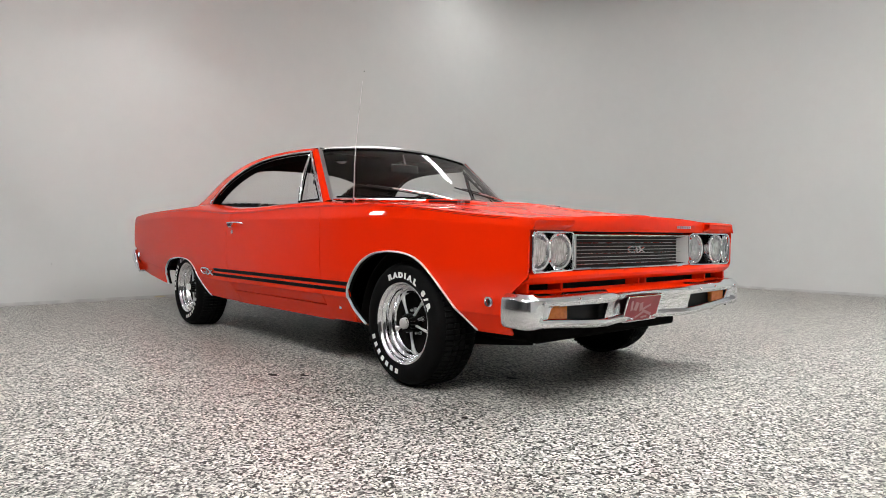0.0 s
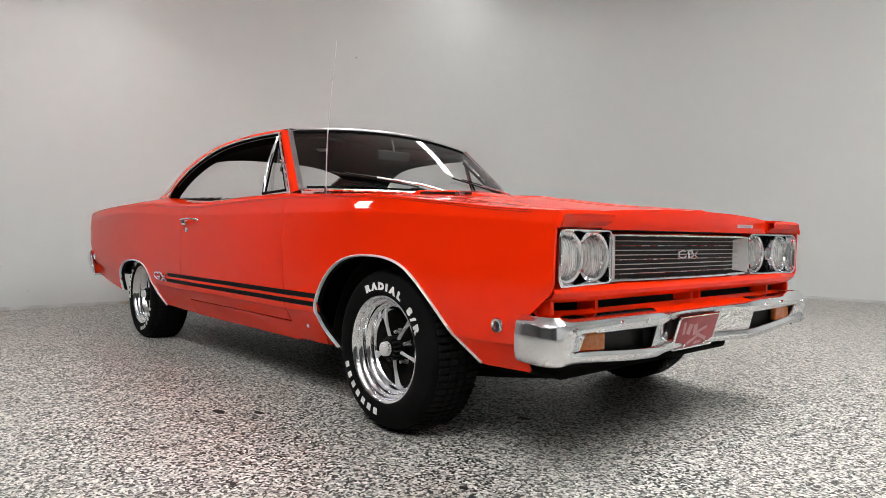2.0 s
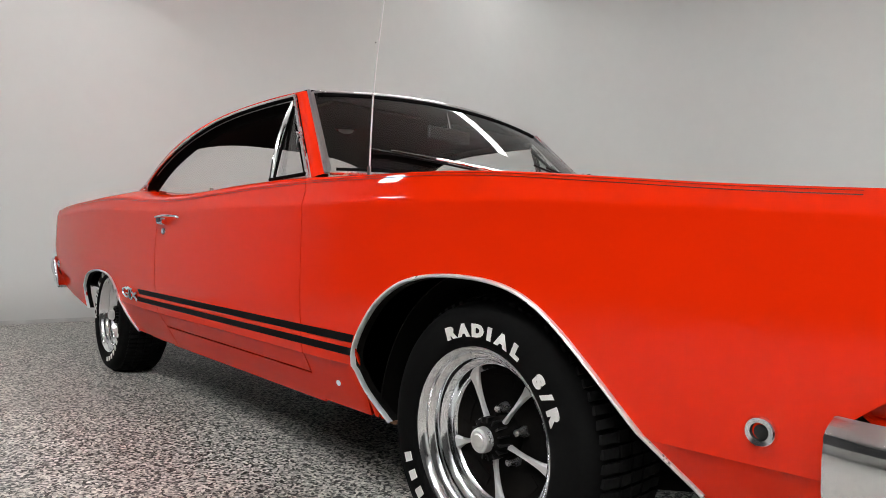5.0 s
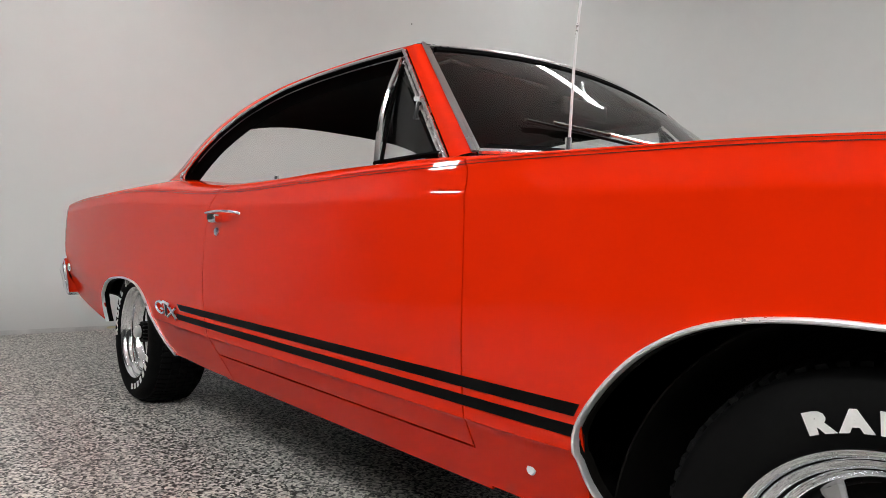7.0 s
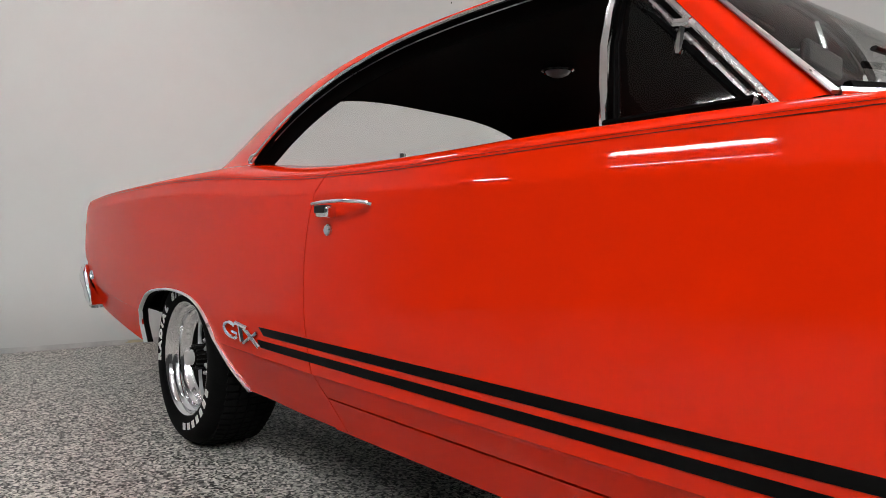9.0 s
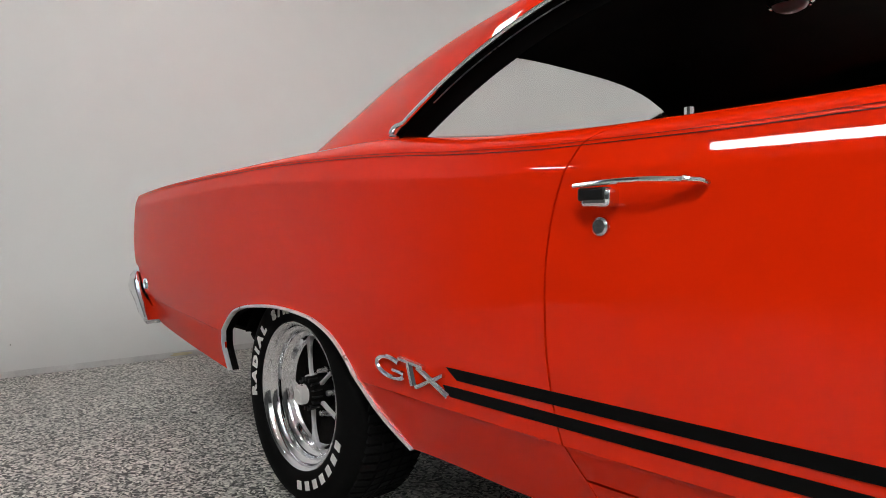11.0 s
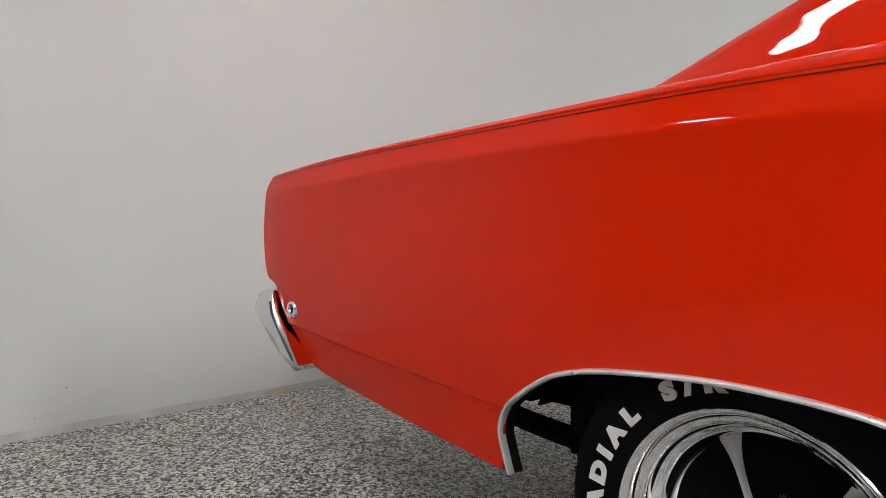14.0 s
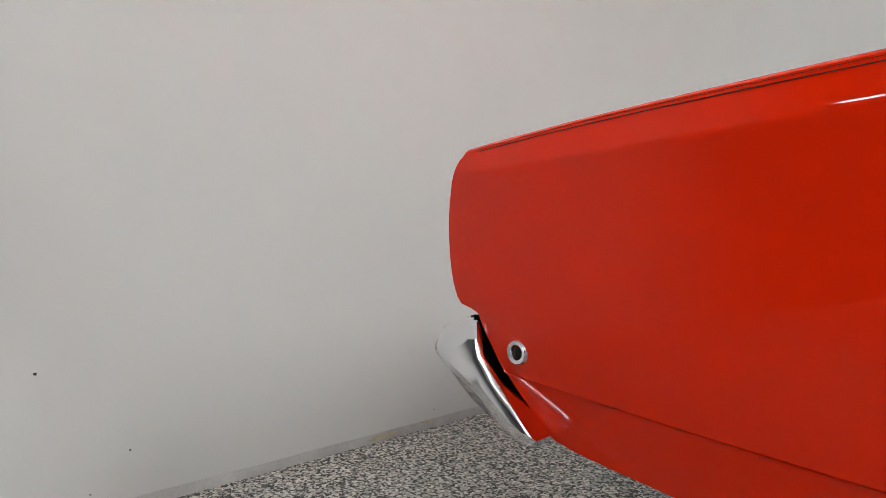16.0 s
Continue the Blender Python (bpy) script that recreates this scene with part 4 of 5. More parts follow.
part("grille_bottom_trim", tube([(0.748 + 0.03 * (1 - (y / 0.5) ** 2), y, 0.609) for y in [-0.515 + 1.03 * i / 14 for i in range(15)]], 0.010, 8, 0.8), CHROME, grille, "chrome lower grille trim")
for side in (-1, 1):
    part("grille_end", bm_from([(0.705, side * 0.435, 0.625), (0.705, side * 0.435, 0.752), (0.755, side * 0.495, 0.762), (0.755, side * 0.495, 0.616)], [(0, 1, 2, 3)]), ARGENT, grille, "silver flared grille end", thick=0.006)
em2 = part("grille_emblem", tube([(0.748, -0.045 + 0.03 * math.cos(a), 0.696 + 0.014 * math.sin(a)) for a in [0.9 + 5.0 * i / 20 for i in range(21)]], 0.004, 6, up=(1, 0, 0)), CHROME, grille, "chrome scripted grille emblem")
for a, b in (((-0.02, 0.016), (0.03, 0.012)), ((-0.002, 0.014), (0.004, -0.016)), ((0.018, 0.01), (0.07, -0.016)), ((0.012, -0.016), (0.066, 0.01))):
    part("emblem_bar", tube([(0.748, a[0], 0.696 + a[1]), (0.748, b[0], 0.696 + b[1])], 0.004, 6, up=(1, 0, 0)), CHROME, grille, "chrome emblem bar")


def round_rect(y0, y1, z0, z1, r, n=6):
    pts = []
    for cy, cz, a0 in ((y1 - r, z1 - r, 0), (y0 + r, z1 - r, 90), (y0 + r, z0 + r, 180), (y1 - r, z0 + r, 270)):
        for k in range(n + 1):
            a = radians(a0 + 90 * k / n)
            pts.append((cy + r * math.cos(a), cz + r * math.sin(a)))
    return pts


def tilt_x(y):
    """The headlight faces stand back towards the middle."""
    return 0.005 - 0.060 * (0.866 - abs(y)) / 0.35


for side in (-1, 1):
    y0, y1 = sorted((side * 0.500, side * 0.858))
    rows = []
    for grow, x, r in ((0.0, 0.765, 0.045), (0.0, 0.806, 0.045), (-0.004, 0.811, 0.043), (-0.009, 0.810, 0.040), (-0.012, 0.800, 0.036), (-0.013, 0.785, 0.034), (-0.013, 0.74, 0.034)):
        ring = round_rect(y0 - grow, y1 + grow, 0.601 - grow, 0.784 + grow, r * 0.75)
        rows.append([(x + tilt_x(y), y, z) for y, z in ring + ring[:1]])
    bezel = part("headlight_bezel", ribbon(rows), CHROME, car, "chrome headlight surround holding two round lamps")
    part("bezel_backing", ribbon([[(0.742 + tilt_x(y), y, z) for z in (0.606, 0.780)] for y in (y0 + 0.012, (y0 + y1) / 2, y1 - 0.012)]), BLACK, bezel, "black headlight backing", thick=0.004)
    for yc in (0.596, 0.776):
        def turn(profile, n=40):
            mm = len(profile)
            vs = [(0.748 + tilt_x(yc) + o, side * yc + r * math.cos(2 * math.pi * i / n), 0.693 + r * math.sin(2 * math.pi * i / n)) for i in range(n) for r, o in profile]
            fs = [(i * mm + j, ((i + 1) % n) * mm + j, ((i + 1) % n) * mm + j + 1, i * mm + j + 1) for i in range(n) for j in range(mm - 1)]
            return bm_from(vs, fs)
        lamp = part("headlight", turn([(0.0, 0.047), (0.03, 0.045), (0.052, 0.038), (0.064, 0.026), (0.068, 0.015)]), LENS, bezel, "round sealed-beam headlight")
        part("headlight_ring", turn([(0.0665, 0.0), (0.0675, 0.028), (0.071, 0.036), (0.078, 0.040), (0.085, 0.034), (0.088, 0.0)]), CHROME, bezel, "chrome headlight ring")

# stone shield below the grille, with dark slots
VAL = [(0.785, 0.606), (0.802, 0.600), (0.812, 0.588), (0.810, 0.574), (0.798, 0.562), (0.780, 0.556)]
VAL2 = [(0.770, 0.530), (0.776, 0.523), (0.790, 0.517), (0.812, 0.512), (0.835, 0.506)]


def valance(profile):
    return ribbon([[(x + 0.012 * (1 - (y / 0.85) ** 2) - 0.05 * max(0, (abs(y) - 0.70) / 0.15) ** 2 * (0.6 - z) / 0.1, y, z) for x, z in profile] for y in [-0.866 + 1.732 * i / 40 for i in range(41)]])


val = part("stone_shield", valance(VAL), RED, car, "red stone shield under the grille", thick=0.006, away=BODY_MID)
part("stone_shield_lower", valance(VAL2), RED, val, "red lower stone shield", thick=0.006, away=BODY_MID)
for y in (-0.85, -0.63, -0.03, 0.03, 0.63, 0.85):
    part("shield_web", box(0.70, 0.782, y - 0.008, y + 0.008, 0.522, 0.562), RED, val, "red web between the slots", bevel=0.002)
# Black sheet behind the slots, its colour standing in for their shade.
part("slot_backing", box(0.70, 0.71, -0.86, 0.86, 0.48, 0.60), DARK, val, "sheet coloured black for the shade in the air slots")

# front bumper with its lamp openings
HALF = [(0.690, 0.913), (0.73, 0.921), (0.775, 0.925), (0.81, 0.922), (0.834, 0.910), (0.848, 0.888), (0.855, 0.85), (0.857, 0.78), (0.858, 0.66), (0.858, 0.52), (0.857, 0.42), (0.852, 0.35),
        (0.838, 0.29), (0.820, 0.23), (0.807, 0.15), (0.802, 0.07), (0.801, 0.0)]
N_BUMP = 141
PLAN = smooth_path([(x, -y, 0) for x, y in HALF] + [(x, y, 0) for x, y in HALF[-2::-1]], N_BUMP)
SECTION = [(-0.085, 0.520), (-0.045, 0.516), (-0.016, 0.508), (-0.005, 0.501), (0.0, 0.494), (0.001, 0.482), (0.0, 0.471), (-0.010, 0.464), (-0.014, 0.419), (-0.004, 0.412),
           (0.0, 0.402), (-0.002, 0.390), (-0.010, 0.381), (-0.03, 0.376), (-0.06, 0.374)]

CORNER_O = [-0.026, -0.022, -0.012, -0.005, -0.001, 0.0, 0.001, 0.002, 0.002, 0.001, 0.0, -0.002, -0.009, -0.018, -0.030]


def bumper_point(i, j):
    p = PLAN[i]
    t = (PLAN[min(i + 1, N_BUMP - 1)] - PLAN[max(i - 1, 0)]).normalized()
    n = Vector((t.y, -t.x, 0))
    o, z = SECTION[j]
    low = min(1.0, max(0.0, (0.472 - z) / 0.05))
    flank = min(1.0, max(0.0, (0.885 - abs(p.y)) / 0.10))
    flank = flank * flank * (3 - 2 * flank)
    o = CORNER_O[j] * (1 - flank) + o * flank - 0.018 * flank * low
    s = min(1.0, max(0.0, (0.92 - abs(p.y)) / 0.62))
    dip = -0.034 * s * s * (3 - 2 * s) * low
    return (p.x + n.x * o, p.y + n.y * o, z + dip)


def opening(i, j):
    y = abs((PLAN[i].y + PLAN[min(i + 1, N_BUMP - 1)].y) / 2)
    return j == 7 and 0.37 < y < 0.775 and PLAN[i].x > 0.8


bm = ribbon([[bumper_point(i, j) for j in range(len(SECTION))] for i in range(N_BUMP)])
bm.faces.ensure_lookup_table()
cols = len(SECTION) - 1
gone = [bm.faces[i * cols + j] for i in range(N_BUMP - 1) for j in range(cols) if opening(i, j)]
bmesh.ops.delete(bm, geom=gone, context="FACES")
bumper = part("front_bumper", bm, CHROME, car, "pitted chrome front bumper with lamp openings", thick=0.008, away=BODY_MID, sharp=50)
for side in (-1, 1):
    part("bumper_recess", ribbon([[(x, side * y, z) for z in (0.37, 0.475)] for x, y in ((0.825, 0.80), (0.79, 0.79), (0.78, 0.36), (0.80, 0.34))]), BLACK, bumper, "black bumper recess", thick=0.004)
    part("turn_signal", box(0.795, 0.822, side * 0.635, side * 0.772, 0.398, 0.462), AMBER, bumper, "amber turn signal lens", bevel=0.008)
    for y, z in ((0.83, 0.481), (0.45, 0.483)):
        part("bumper_bolt", tube([(0.846, side * y, z), (0.860, side * y, z), (0.863, side * y, z)], 0.009, 10), CHROME, bumper, "chrome bumper bolt")
    part("bumper_nub", tube([(0.858, side * 0.60, 0.490), (0.866, side * 0.60, 0.490)], 0.006, 8), CHROME, bumper, "small chrome stud")
# dealer plate, hung in the dip of the bumper with its lower edge set back
def on_plate(bm):
    bmesh.ops.rotate(bm, cent=(0.815, 0, 0.465), matrix=Matrix.Rotation(0.30, 3, "Y"), verts=bm.verts)
    return bm


plate = part("licence_plate", on_plate(box(0.812, 0.816, -0.165, 0.125, 0.342, 0.467)), PLATE, car, "red dealer plate with white marks", bevel=0.004)
part("plate_frame", on_plate(tube([(0.816, y, z) for y, z in round_rect(-0.168, 0.128, 0.339, 0.470, 0.012, 3) + [(0.128, 0.458)]], 0.0045, 6, up=(1, 0, 0))), CHROME, plate, "chrome plate frame")
for y in (-0.10, 0.06):
    part("plate_bolt", on_plate(tube([(0.815, y, 0.356), (0.824, y, 0.356), (0.826, y, 0.356)], 0.008, 8)), CHROME, plate, "chrome plate bolt")
for y, z, w, h, lean in [(-0.085, 0.422, 0.018, 0.05, 0.2), (-0.045, 0.417, 0.03, 0.042, -0.2), (0.0, 0.412, 0.028, 0.045, 0.3), (0.05, 0.408, 0.07, 0.012, 0.3), (0.06, 0.380, 0.09, 0.014, -0.3),
                         (0.0, 0.370, 0.07, 0.012, 0.4), (0.045, 0.356, 0.05, 0.010, 0.1)]:
    b = box(0.8162, 0.8175, y - 0.035 - w / 2, y - 0.035 + w / 2, z - h / 2, z + h / 2)
    bmesh.ops.rotate(b, cent=(0.816, y - 0.035, z), matrix=Matrix.Rotation(lean, 3, "X"), verts=b.verts)
    part("plate_mark", on_plate(b), PLATE_INK, plate, "plain white mark")

# rear bumper
RSEC = [(0.045, 0.592), (0.02, 0.598), (-0.020, 0.598), (-0.075, 0.580), (-0.098, 0.545), (-0.102, 0.534), (-0.094, 0.524), (0.03, 0.449), (0.11, 0.408), (0.165, 0.386), (0.184, 0.404), (0.098, 0.486), (0.055, 0.535)]
ys = [-0.961, -0.957, -0.949, -0.935, -0.905, -0.83, -0.7, -0.5, -0.25, 0, 0.25, 0.5, 0.7, 0.83, 0.905, 0.935, 0.949, 0.957, 0.961]


def rear_bumper_point(y, o, z):
    s = abs(y)
    pull = 0.03 * max(0, (s - 0.897) / 0.058) ** 2 if s > 0.897 else 0.0
    bow = -0.05 * (1 - (s / 0.955) ** 2)
    k = 1 - 0.30 * max(0.0, (s - 0.949) / 0.012) ** 2
    o, z = 0.015 + (o - 0.015) * k, 0.50 + (z - 0.50) * k
    return (-4.305 + o + (pull if o < 0.03 else 0) + bow, y, z)


rbm = ribbon([[rear_bumper_point(y, o, z) for o, z in RSEC + RSEC[:1]] for y in ys])
for y in (ys[0], ys[-1]):
    rbm.faces.new([rbm.verts.new(rear_bumper_point(y, o, z)) for o, z in RSEC])
rb = part("rear_bumper", rbm, CHROME, car, "chrome rear bumper wrapping the body corner", sharp=50)
for side in (-1, 1):
    part("bumper_bracket", box(-4.33, -4.27, side * 0.90, side * 0.80, 0.588, 0.600), BLACK, rb, "black bumper bracket", bevel=0.002)
    # Black sheet whose colour stands in for the shade in the gap.
    part("gap_shade_filler", ribbon([[(TAIL(z) - 0.004 + dx, side * (side_w(TAIL(z), z) - 0.020), z) for dx in (-0.035, 0.01)] for z in [0.42 + 0.185 * i / 8 for i in range(9)]]), DARK, rb, "filler coloured black for the shade of the bumper gap", thick=0.004)


# ---------- wheels ----------
def letter_mesh(ch, size):
    cu = bpy.data.curves.new("glyph", "FONT")
    cu.body, cu.size, cu.extrude, cu.offset, cu.align_x = ch, size, 0.0012, 0.0027, "CENTER"
    cu.resolution_u = 3
    ob = new("glyph", cu)
    me = bpy.data.meshes.new_from_object(ob.evaluated_get(bpy.context.evaluated_depsgraph_get()))
    bpy.data.objects.remove(ob)
    bm = bmesh.new()
    bm.from_mesh(me)
    bmesh.ops.scale(bm, vec=(1.28, 1, 1), verts=bm.verts)
    bpy.data.meshes.remove(me)
    return bm


def arc_place(bm, angle, radius, side, out):
    """Lays a flat glyph, drawn in x and y, on the sidewall at a clockwise angle from the top."""
    for v in bm.verts:
        x, r, h = v.co.x, radius + v.co.y, v.co.z
        a = radians(angle) + x / radius
        v.co = Vector((-side * r * math.sin(a), side * (out + h), r * math.cos(a)))
    return bm


TYRE_R = 0.3185


def wheel(x, flange, side, turned, z, spokes):
    """A wheel with its outer rim flange at a half width; turned: degrees clockwise, seen from outside, of the tyre; spokes: of the rim within it."""
    c = (0, 0, 0)
    rim = part("wheel", spin([(0.207, -0.004), (0.209, 0.003), (0.205, 0.006), (0.199, 0.003), (0.193, -0.004), (0.190, -0.014), (0.181, -0.018), (0.176, -0.026), (0.174, -0.040), (0.165, -0.046), (0.160, -0.052), (0.158, -0.066),
                              (0.150, -0.075), (0.1485, -0.17)], c, side, 64), CHROME, car, "chrome five-spoke wheel with black painted windows")
    rim.location = (x, side * flange, z)
    rim.rotation_euler = (0, radians(-side * turned), 0)
    part("wheel_back", spin([(0.0, -0.092), (0.06, -0.090), (0.12, -0.085), (0.152, -0.078), (0.152, -0.16)], c, side, 40), DARK, rim, "black painted wheel centre")
    prof = [(0.203, -0.008), (0.206, 0.004), (0.214, 0.009), (0.230, 0.0135), (0.250, 0.0145), (0.268, 0.0125), (0.286, 0.006), (0.297, -0.004), (0.303, -0.016), (0.307, -0.030), (0.309, -0.045), (TYRE_R - 0.008, -0.07), (TYRE_R - 0.008, -0.165),
            (0.309, -0.18), (0.307, -0.197), (0.299, -0.223), (0.268, -0.24), (0.23, -0.238), (0.2, -0.22)]
    bm = spin(prof, c, side, 96)
    tyre = part("tyre", bm, RUBBER, rim, "black radial tyre with raised white lettering", sharp=60)
    # tread blocks at the shoulder
    blocks = []
    for k in range(72):
        a = 2 * math.pi * k / 72
        for o0, o1, r0, r1, da in ((-0.022, -0.060, 0.308, TYRE_R + 0.002, 0.028), (-0.066, -0.098, TYRE_R - 0.001, TYRE_R + 0.002, 0.034), (-0.104, -0.135, TYRE_R - 0.001, TYRE_R + 0.002, 0.034),
                                   (-0.141, -0.17, TYRE_R - 0.001, TYRE_R + 0.002, 0.034), (-0.176, -0.20, 0.313, TYRE_R + 0.002, 0.030)):
            vs = []
            for rr_out in (0, 1):
                for aa, oo in ((a - da, o0), (a + da, o0 - 0.004), (a + da, o1 - 0.004), (a - da, o1)):
                    r = (r0 if oo in (o0, o0 - 0.004) else TYRE_R) - 0.008 if rr_out == 0 else (r1 if oo not in (o0, o0 - 0.004) else r0 + 0.004)
                    vs.append((r * math.cos(aa), side * oo, r * math.sin(aa)))
            blocks.append(bm_from(vs, [(0, 1, 2, 3), (4, 5, 6, 7), (0, 1, 5, 4), (1, 2, 6, 5), (2, 3, 7, 6), (3, 0, 4, 7)]))
    tagged(part("tread", merge(*blocks), TREAD, rim, "worn blocky tread", smooth=False), kind="stuff")
    for ch, a in zip("RADIALS/R", (-22.5, -12, -1.3, 7.3, 16.3, 26.8, 46, 54, 63)):
        part("raised_letter", arc_place(letter_mesh(ch, 0.035), a, 0.2305, side, 0.0145), WHITE_RUBBER, rim, "raised white sidewall letter", smooth=False)
    for k in range(7):
        part("raised_bar", arc_place(box(-0.0105, 0.0105, 0, 0.024, -0.001, 0.0014), 184.5 + 10.3 * k, 0.2305, side, 0.0145), WHITE_RUBBER, rim, "raised white sidewall bar", smooth=False)
    # spokes
    for k in range(5):
        a = 2 * math.pi * k / 5 + radians(90 + side * spokes)
        rows = []
        for t in range(9):
            s = t / 8
            r = 0.036 + 0.120 * s
            w = 0.0072 - 0.0030 * math.sin(math.pi * min(1, s / 0.7)) + 0.015 * max(0, s - 0.66) ** 1.5 * 4
            o = -0.050 - 0.020 * s ** 1.3
            rows.append([(r * math.cos(a) - u * w * math.sin(a), side * (o + h), r * math.sin(a) + u * w * math.cos(a)) for u, h in ((-0.95, -0.009), (-1, -0.003), (-0.6, 0.002), (0.6, 0.002), (1, -0.003), (0.95, -0.009))])
        part("spoke", ribbon(rows), ARGENT, rim, "brushed silver spoke")
        b = a + radians(36)
        lug = (0.062 * math.cos(b), 0, 0.062 * math.sin(b))
        part("lug_nut", spin([(0.0, -0.054), (0.0062, -0.055), (0.0085, -0.059), (0.009, -0.074), (0.012, -0.078), (0.013, -0.088)], lug, side, 12), STEEL, rim, "chrome lug nut")
        c0, c1 = a + radians(22), a + radians(50)
        # No slot is cut: a dark plate paints the shade inside it.
        part("slot_shade", ribbon([[(r * math.cos(aa), side * (-0.080 if r > 0.12 else -0.083), r * math.sin(aa)) for r in (0.112, 0.138)] for aa in [c0 + (c1 - c0) * q / 6 for q in range(7)]]),
             DARK, rim, "dark plate painted as a shaded ventilation slot", thick=0.002)
    part("hub", spin([(0.024, -0.018), (0.034, -0.022), (0.042, -0.034), (0.046, -0.05), (0.050, -0.088)], c, side, 30), DARK, rim, "black ribbed wheel hub")
    for k in range(15):
        q = 2 * math.pi * k / 15
        rib = box(-0.002, 0.002, side * -0.052, side * -0.024, 0.034, 0.0475)
        bmesh.ops.rotate(rib, cent=(0, 0, 0), matrix=Matrix.Rotation(q, 3, "Y"), verts=rib.verts)
        part("hub_rib", rib, BLACK, rim, "black hub rib")
    part("hub_cap", spin([(0.0, 0.003), (0.014, 0.003), (0.016, 0.001), (0.021, 0.002), (0.0265, -0.002), (0.028, -0.009), (0.0285, -0.024)], c, side, 30), CAP, rim, "polished centre cap")
    return rim


# engine-size digits on the side vents of the hood
for side in (-1, 1):
    for k, ch in enumerate("440"):
        bm = letter_mesh(ch, 0.022)
        x0 = -0.13 + side * 0.024 * (1 - k)
        for v in bm.verts:
            v.co = Vector((x0 - side * v.co.x, side * (0.396 + v.co.z), hood_point(x0, 0.39)[2] + 0.002 + v.co.y))
        part("vent_digit", bm, CHROME, hood, "small chrome digit", smooth=False)


for side in (-1, 1):
    wheel(0.0, 0.905, side, 2, 0.3185, 33)
    wheel(-2.946, 0.916, side, -74, 0.3105, 50)


# ---------- wheelhouses and underbody ----------
for side in (-1, 1):
    for cx, cz, r, a0, a1, nm in ((0.02, 0.27, 0.43, 16, 180, "fender"), (-2.99, 0.25, 0.40, 8, 152, "quarter")):
        prof = [(r + 0.005, -0.05), (r + 0.005, -0.12), (r, -0.30), (r, -0.40)]
        part("wheelhouse", spin(prof, (cx, side * (0.925 if cx > -1 else 0.935), cz), side, 40, radians(a0), radians(a1)), DARK, CAR_PARTS[side][nm], "black inner wheelhouse", thick=0.004)
    part("wheelhouse_wall", box(-0.42, 0.5, side * 0.53, side * 0.52, 0.33, 0.72), DARK, CAR_PARTS[side]["fender"], "black inner fender wall")
    part("wheelhouse_wall", box(-3.30, -2.55, side * 0.54, side * 0.53, 0.36, 0.66), DARK, CAR_PARTS[side]["quarter"], "black inner wheelhouse wall")
    part("leaf_spring", tube(smooth_path([(-2.60, side * 0.56, 0.25), (-2.95, side * 0.56, 0.235), (-3.40, side * 0.56, 0.262), (-3.72, side * 0.56, 0.287), (-3.95, side * 0.56, 0.33)], 24), 0.026, 6), DARK, CAR_PARTS[side]["quarter"], "black leaf spring")
    part("flange_rust", ribbon([[(-0.405 + 0.04 * j, side * (0.86 - 0.02 * i), 0.275) for j in range(2)] for i in range(3)]), RUSTY, CAR_PARTS[side]["fender"], "rusty fender foot", thick=0.01)
pan = part("floor_pan", box(-3.45, 0.62, -0.60, 0.60, 0.26, 0.33), DARK, car, "black underbody", bevel=0.02)
part("side_pan", box(-2.45, -0.45, -0.83, 0.83, 0.262, 0.30), DARK, pan, "black sill underside", bevel=0.01)
part("front_apron", box(0.40, 0.75, -0.80, 0.80, 0.345, 0.36), DARK, pan, "black front apron")
part("crossmember", tube([(0.46, -0.72, 0.30), (0.50, -0.5, 0.265), (0.52, 0, 0.255), (0.50, 0.5, 0.265), (0.46, 0.72, 0.30)], 0.016, 8), DARK, pan, "black sway bar")
part("control_arm", tube([(0.05, -0.74, 0.24), (0.30, -0.52, 0.24), (0.42, -0.40, 0.24)], 0.03, 8), DARK, pan, "black control arm")
part("control_arm", tube([(0.05, 0.74, 0.24), (0.30, 0.52, 0.24), (0.42, 0.40, 0.24)], 0.03, 8), DARK, pan, "black control arm")
part("rear_axle", tube([(-2.946, -0.66, 0.318), (-2.946, 0, 0.318), (-2.946, 0.66, 0.318)], 0.045, 10), DARK, pan, "black rear axle")
part("fuel_tank", box(-4.02, -3.46, -0.45, 0.45, 0.296, 0.42), DARK, pan, "black fuel tank", bevel=0.03)
part("trunk_floor", box(-4.10, -3.40, -0.84, 0.84, 0.42, 0.46), DARK, pan, "black trunk underside", bevel=0.02)
part("firewall", box(-0.72, -0.68, -0.80, 0.80, 0.30, 0.955), DARK, pan, "black firewall")
part("rear_bulkhead", box(-3.40, -3.36, -0.72, 0.72, 0.30, 0.93), DARK, pan, "black rear bulkhead")

# ---------- cabin ----------
cabin = part("cabin_tub", merge(box(-3.36, -0.72, -0.74, 0.74, 0.33, 0.36), box(-3.36, -0.75, -0.765, -0.745, 0.36, 0.935), box(-3.36, -0.75, 0.745, 0.765, 0.36, 0.935)), VINYL, car, "black vinyl cabin lining")
part("dashboard", grid(lambda u, v: (-0.80 - 0.30 * v - 0.03 * math.sin(math.pi * u), (2 * u - 1) * 0.735, 0.945 - 0.25 * max(0, v - 0.7) / 0.3 + 0.012 * math.sin(math.pi * min(1, v / 0.7))), 31, 14), VINYL, cabin, "black padded dashboard", thick=0.02)
part("parcel_shelf", box(-3.40, -2.86, -0.70, 0.70, 0.915, 0.93), VINYL, cabin, "black parcel shelf")


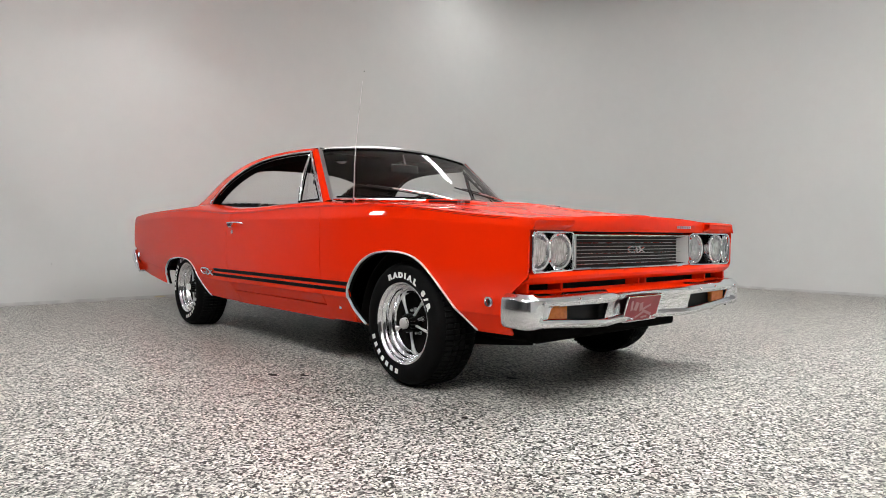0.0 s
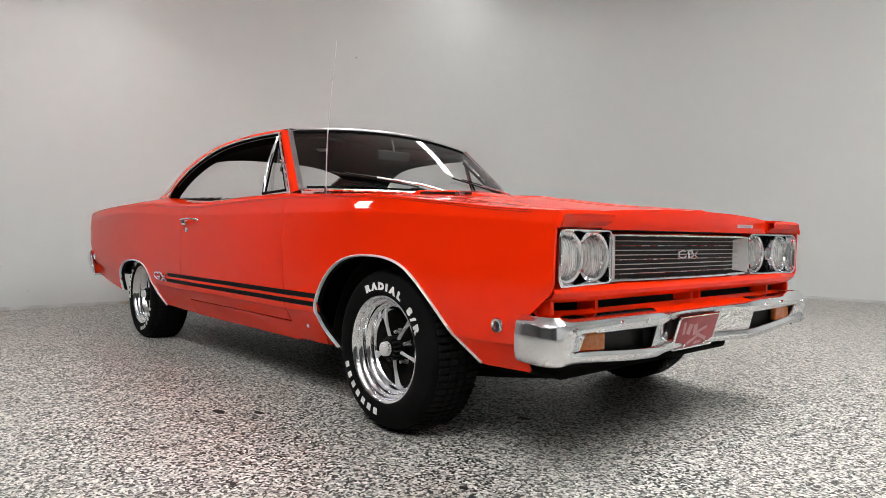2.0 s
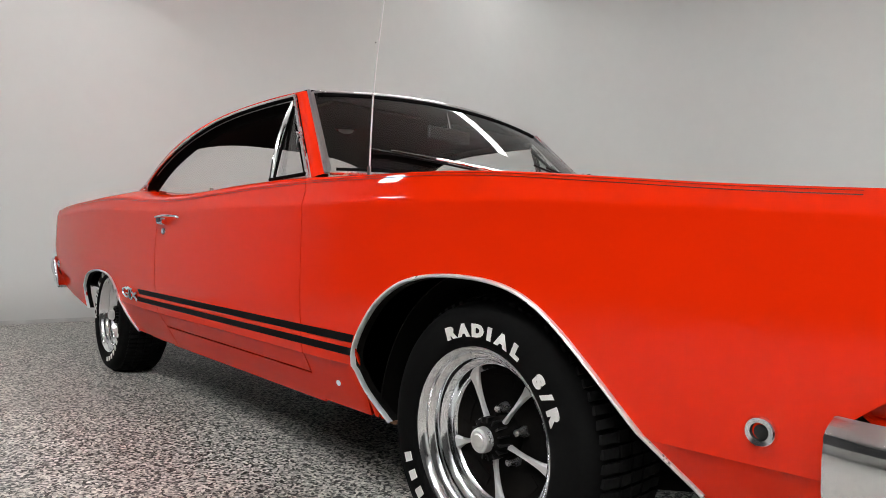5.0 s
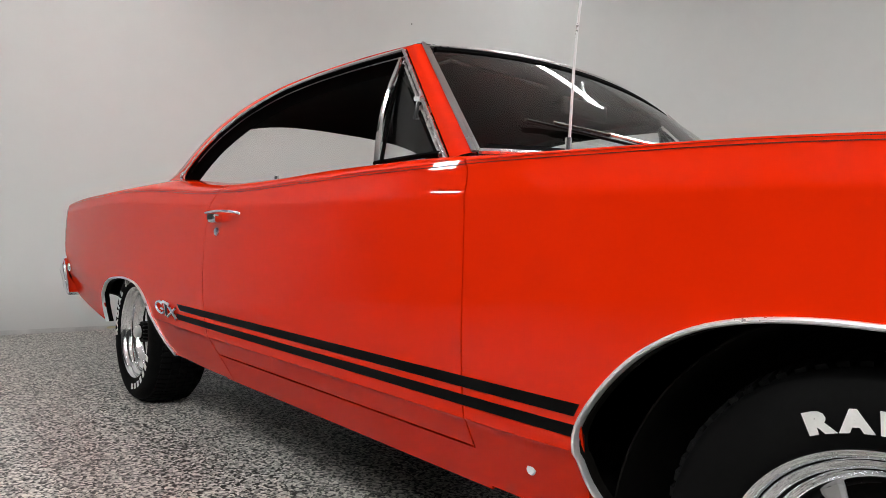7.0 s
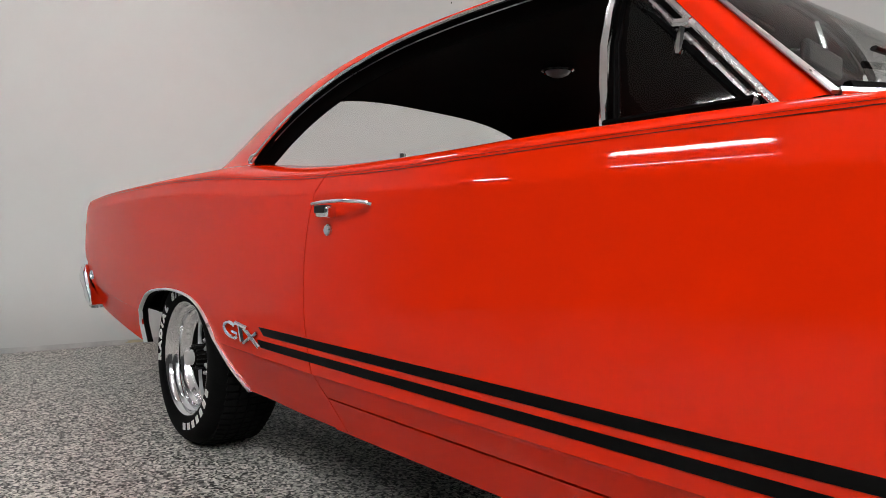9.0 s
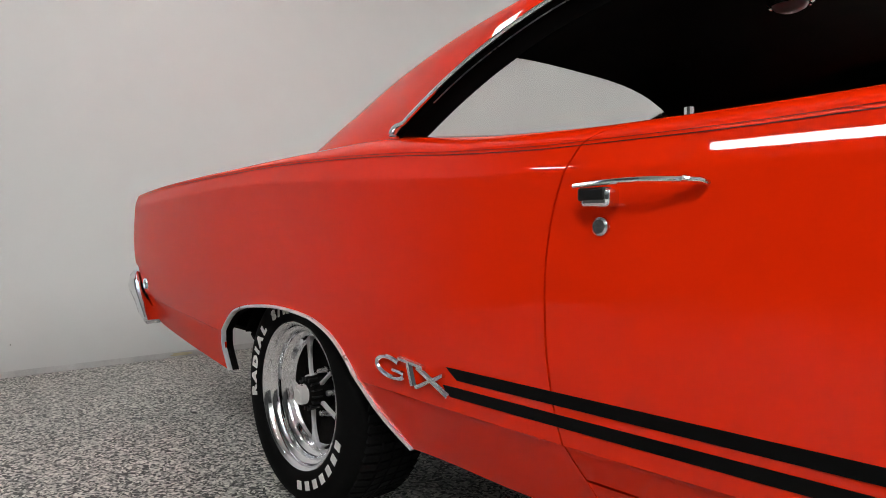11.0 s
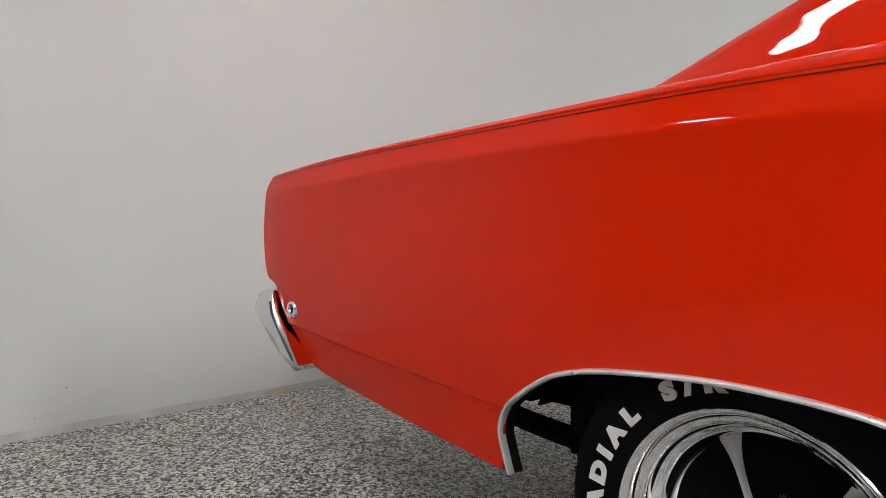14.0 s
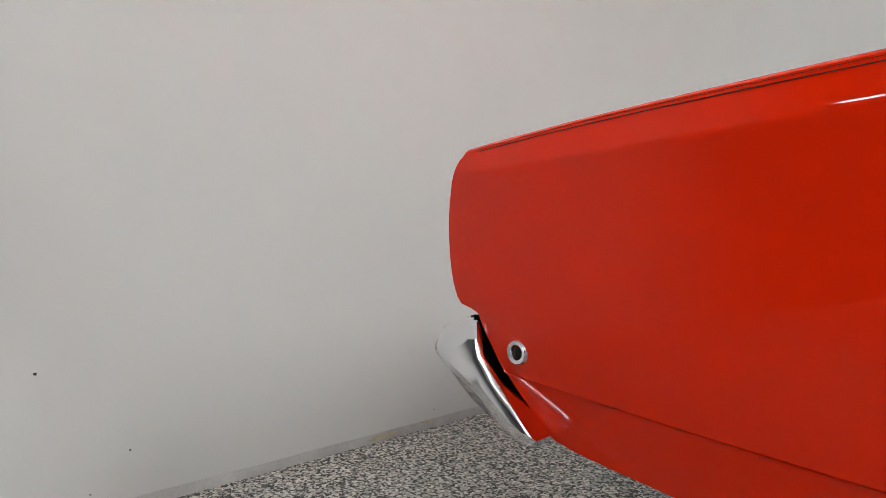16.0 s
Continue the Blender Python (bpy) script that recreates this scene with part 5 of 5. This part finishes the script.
def seat(y, x, w, top, name):
    def back(u, v):
        yy = (2 * u - 1)
        th = 0.06 * (1 - yy ** 4) * (0.6 + 0.4 * math.sin(math.pi * v))
        return (x - 0.16 * v + th * (1 if False else 1), y + yy * w / 2 * (1 - 0.12 * v * v), 0.48 + (top - 0.48) * v - 0.03 * yy ** 4 * v)
    s = part(name, grid(back, 17, 14), VINYL, car, "black vinyl seat back", thick=0.12, away=(x - 5, y, 0.6), bevel=0.02)
    part("seat_cushion", box(x, x + 0.48, y - w / 2, y + w / 2, 0.40, 0.52), VINYL, s, "black vinyl seat cushion", bevel=0.05)


seat(-0.36, -1.88, 0.56, 0.915, "passenger_seat")
seat(0.36, -1.88, 0.56, 0.915, "driver_seat")
seat(0.0, -2.72, 1.25, 0.90, "rear_seat")
wheel_c, tilt = Vector((-1.30, 0.37, 0.90)), radians(62)
ringpts = []
for i in range(33):
    a = 2 * math.pi * i / 32
    ringpts.append(wheel_c + Vector((-0.19 * math.cos(a) * math.cos(tilt), 0.19 * math.sin(a), 0.19 * math.cos(a) * math.sin(tilt))))
sw = part("steering_wheel", tube(ringpts, 0.011, 8, up=(0.88, 0, 0.47)), VINYL, car, "thin black steering wheel")
part("steering_spoke", tube([ringpts[8], wheel_c + Vector((0.04, 0, 0.02)), ringpts[24]], 0.012, 6), STEEL, sw, "steel steering wheel spoke")
part("steering_column", tube([wheel_c, wheel_c + Vector((0.42, 0, -0.22))], 0.03, 8), VINYL, sw, "black steering column")
mirror = part("rear_view_mirror", box(-1.175, -1.155, -0.12, 0.12, 1.205, 1.265), BLACK, car, "black inside mirror", bevel=0.008)
part("mirror_face", box(-1.178, -1.1755, -0.112, 0.112, 1.211, 1.259), MIRROR, mirror, "mirror glass")
part("mirror_stem", tube([(-1.16, 0, 1.26), (-1.185, 0, 1.335)], 0.008, 8), CHROME, mirror, "chrome mirror stem")
for side in (-1, 1):
    part("sun_visor", box(-1.40, -1.24, side * 0.10, side * 0.55, 1.298, 1.312), VINYL, cabin, "black sun visor", bevel=0.006)


def dome_ring(profile, n=28):
    """A lamp turned round a vertical axis under the headliner, from (radius, drop) pairs."""
    m = len(profile)
    verts = [(-2.01 + r * math.cos(2 * math.pi * i / n), r * math.sin(2 * math.pi * i / n), 1.372 - o) for i in range(n) for r, o in profile]
    return bm_from(verts, [(i * m + j, ((i + 1) % n) * m + j, ((i + 1) % n) * m + j + 1, i * m + j + 1) for i in range(n) for j in range(m - 1)])


dome = part("dome_light", dome_ring([(0.058, 0.0), (0.058, 0.012), (0.050, 0.018), (0.044, 0.016)]), CHROME, cabin, "chrome dome light ring on the headliner")
part("dome_lens", dome_ring([(0.0, 0.034), (0.022, 0.031), (0.038, 0.023), (0.045, 0.012)]), CAP, cabin, "pale dome light lens")
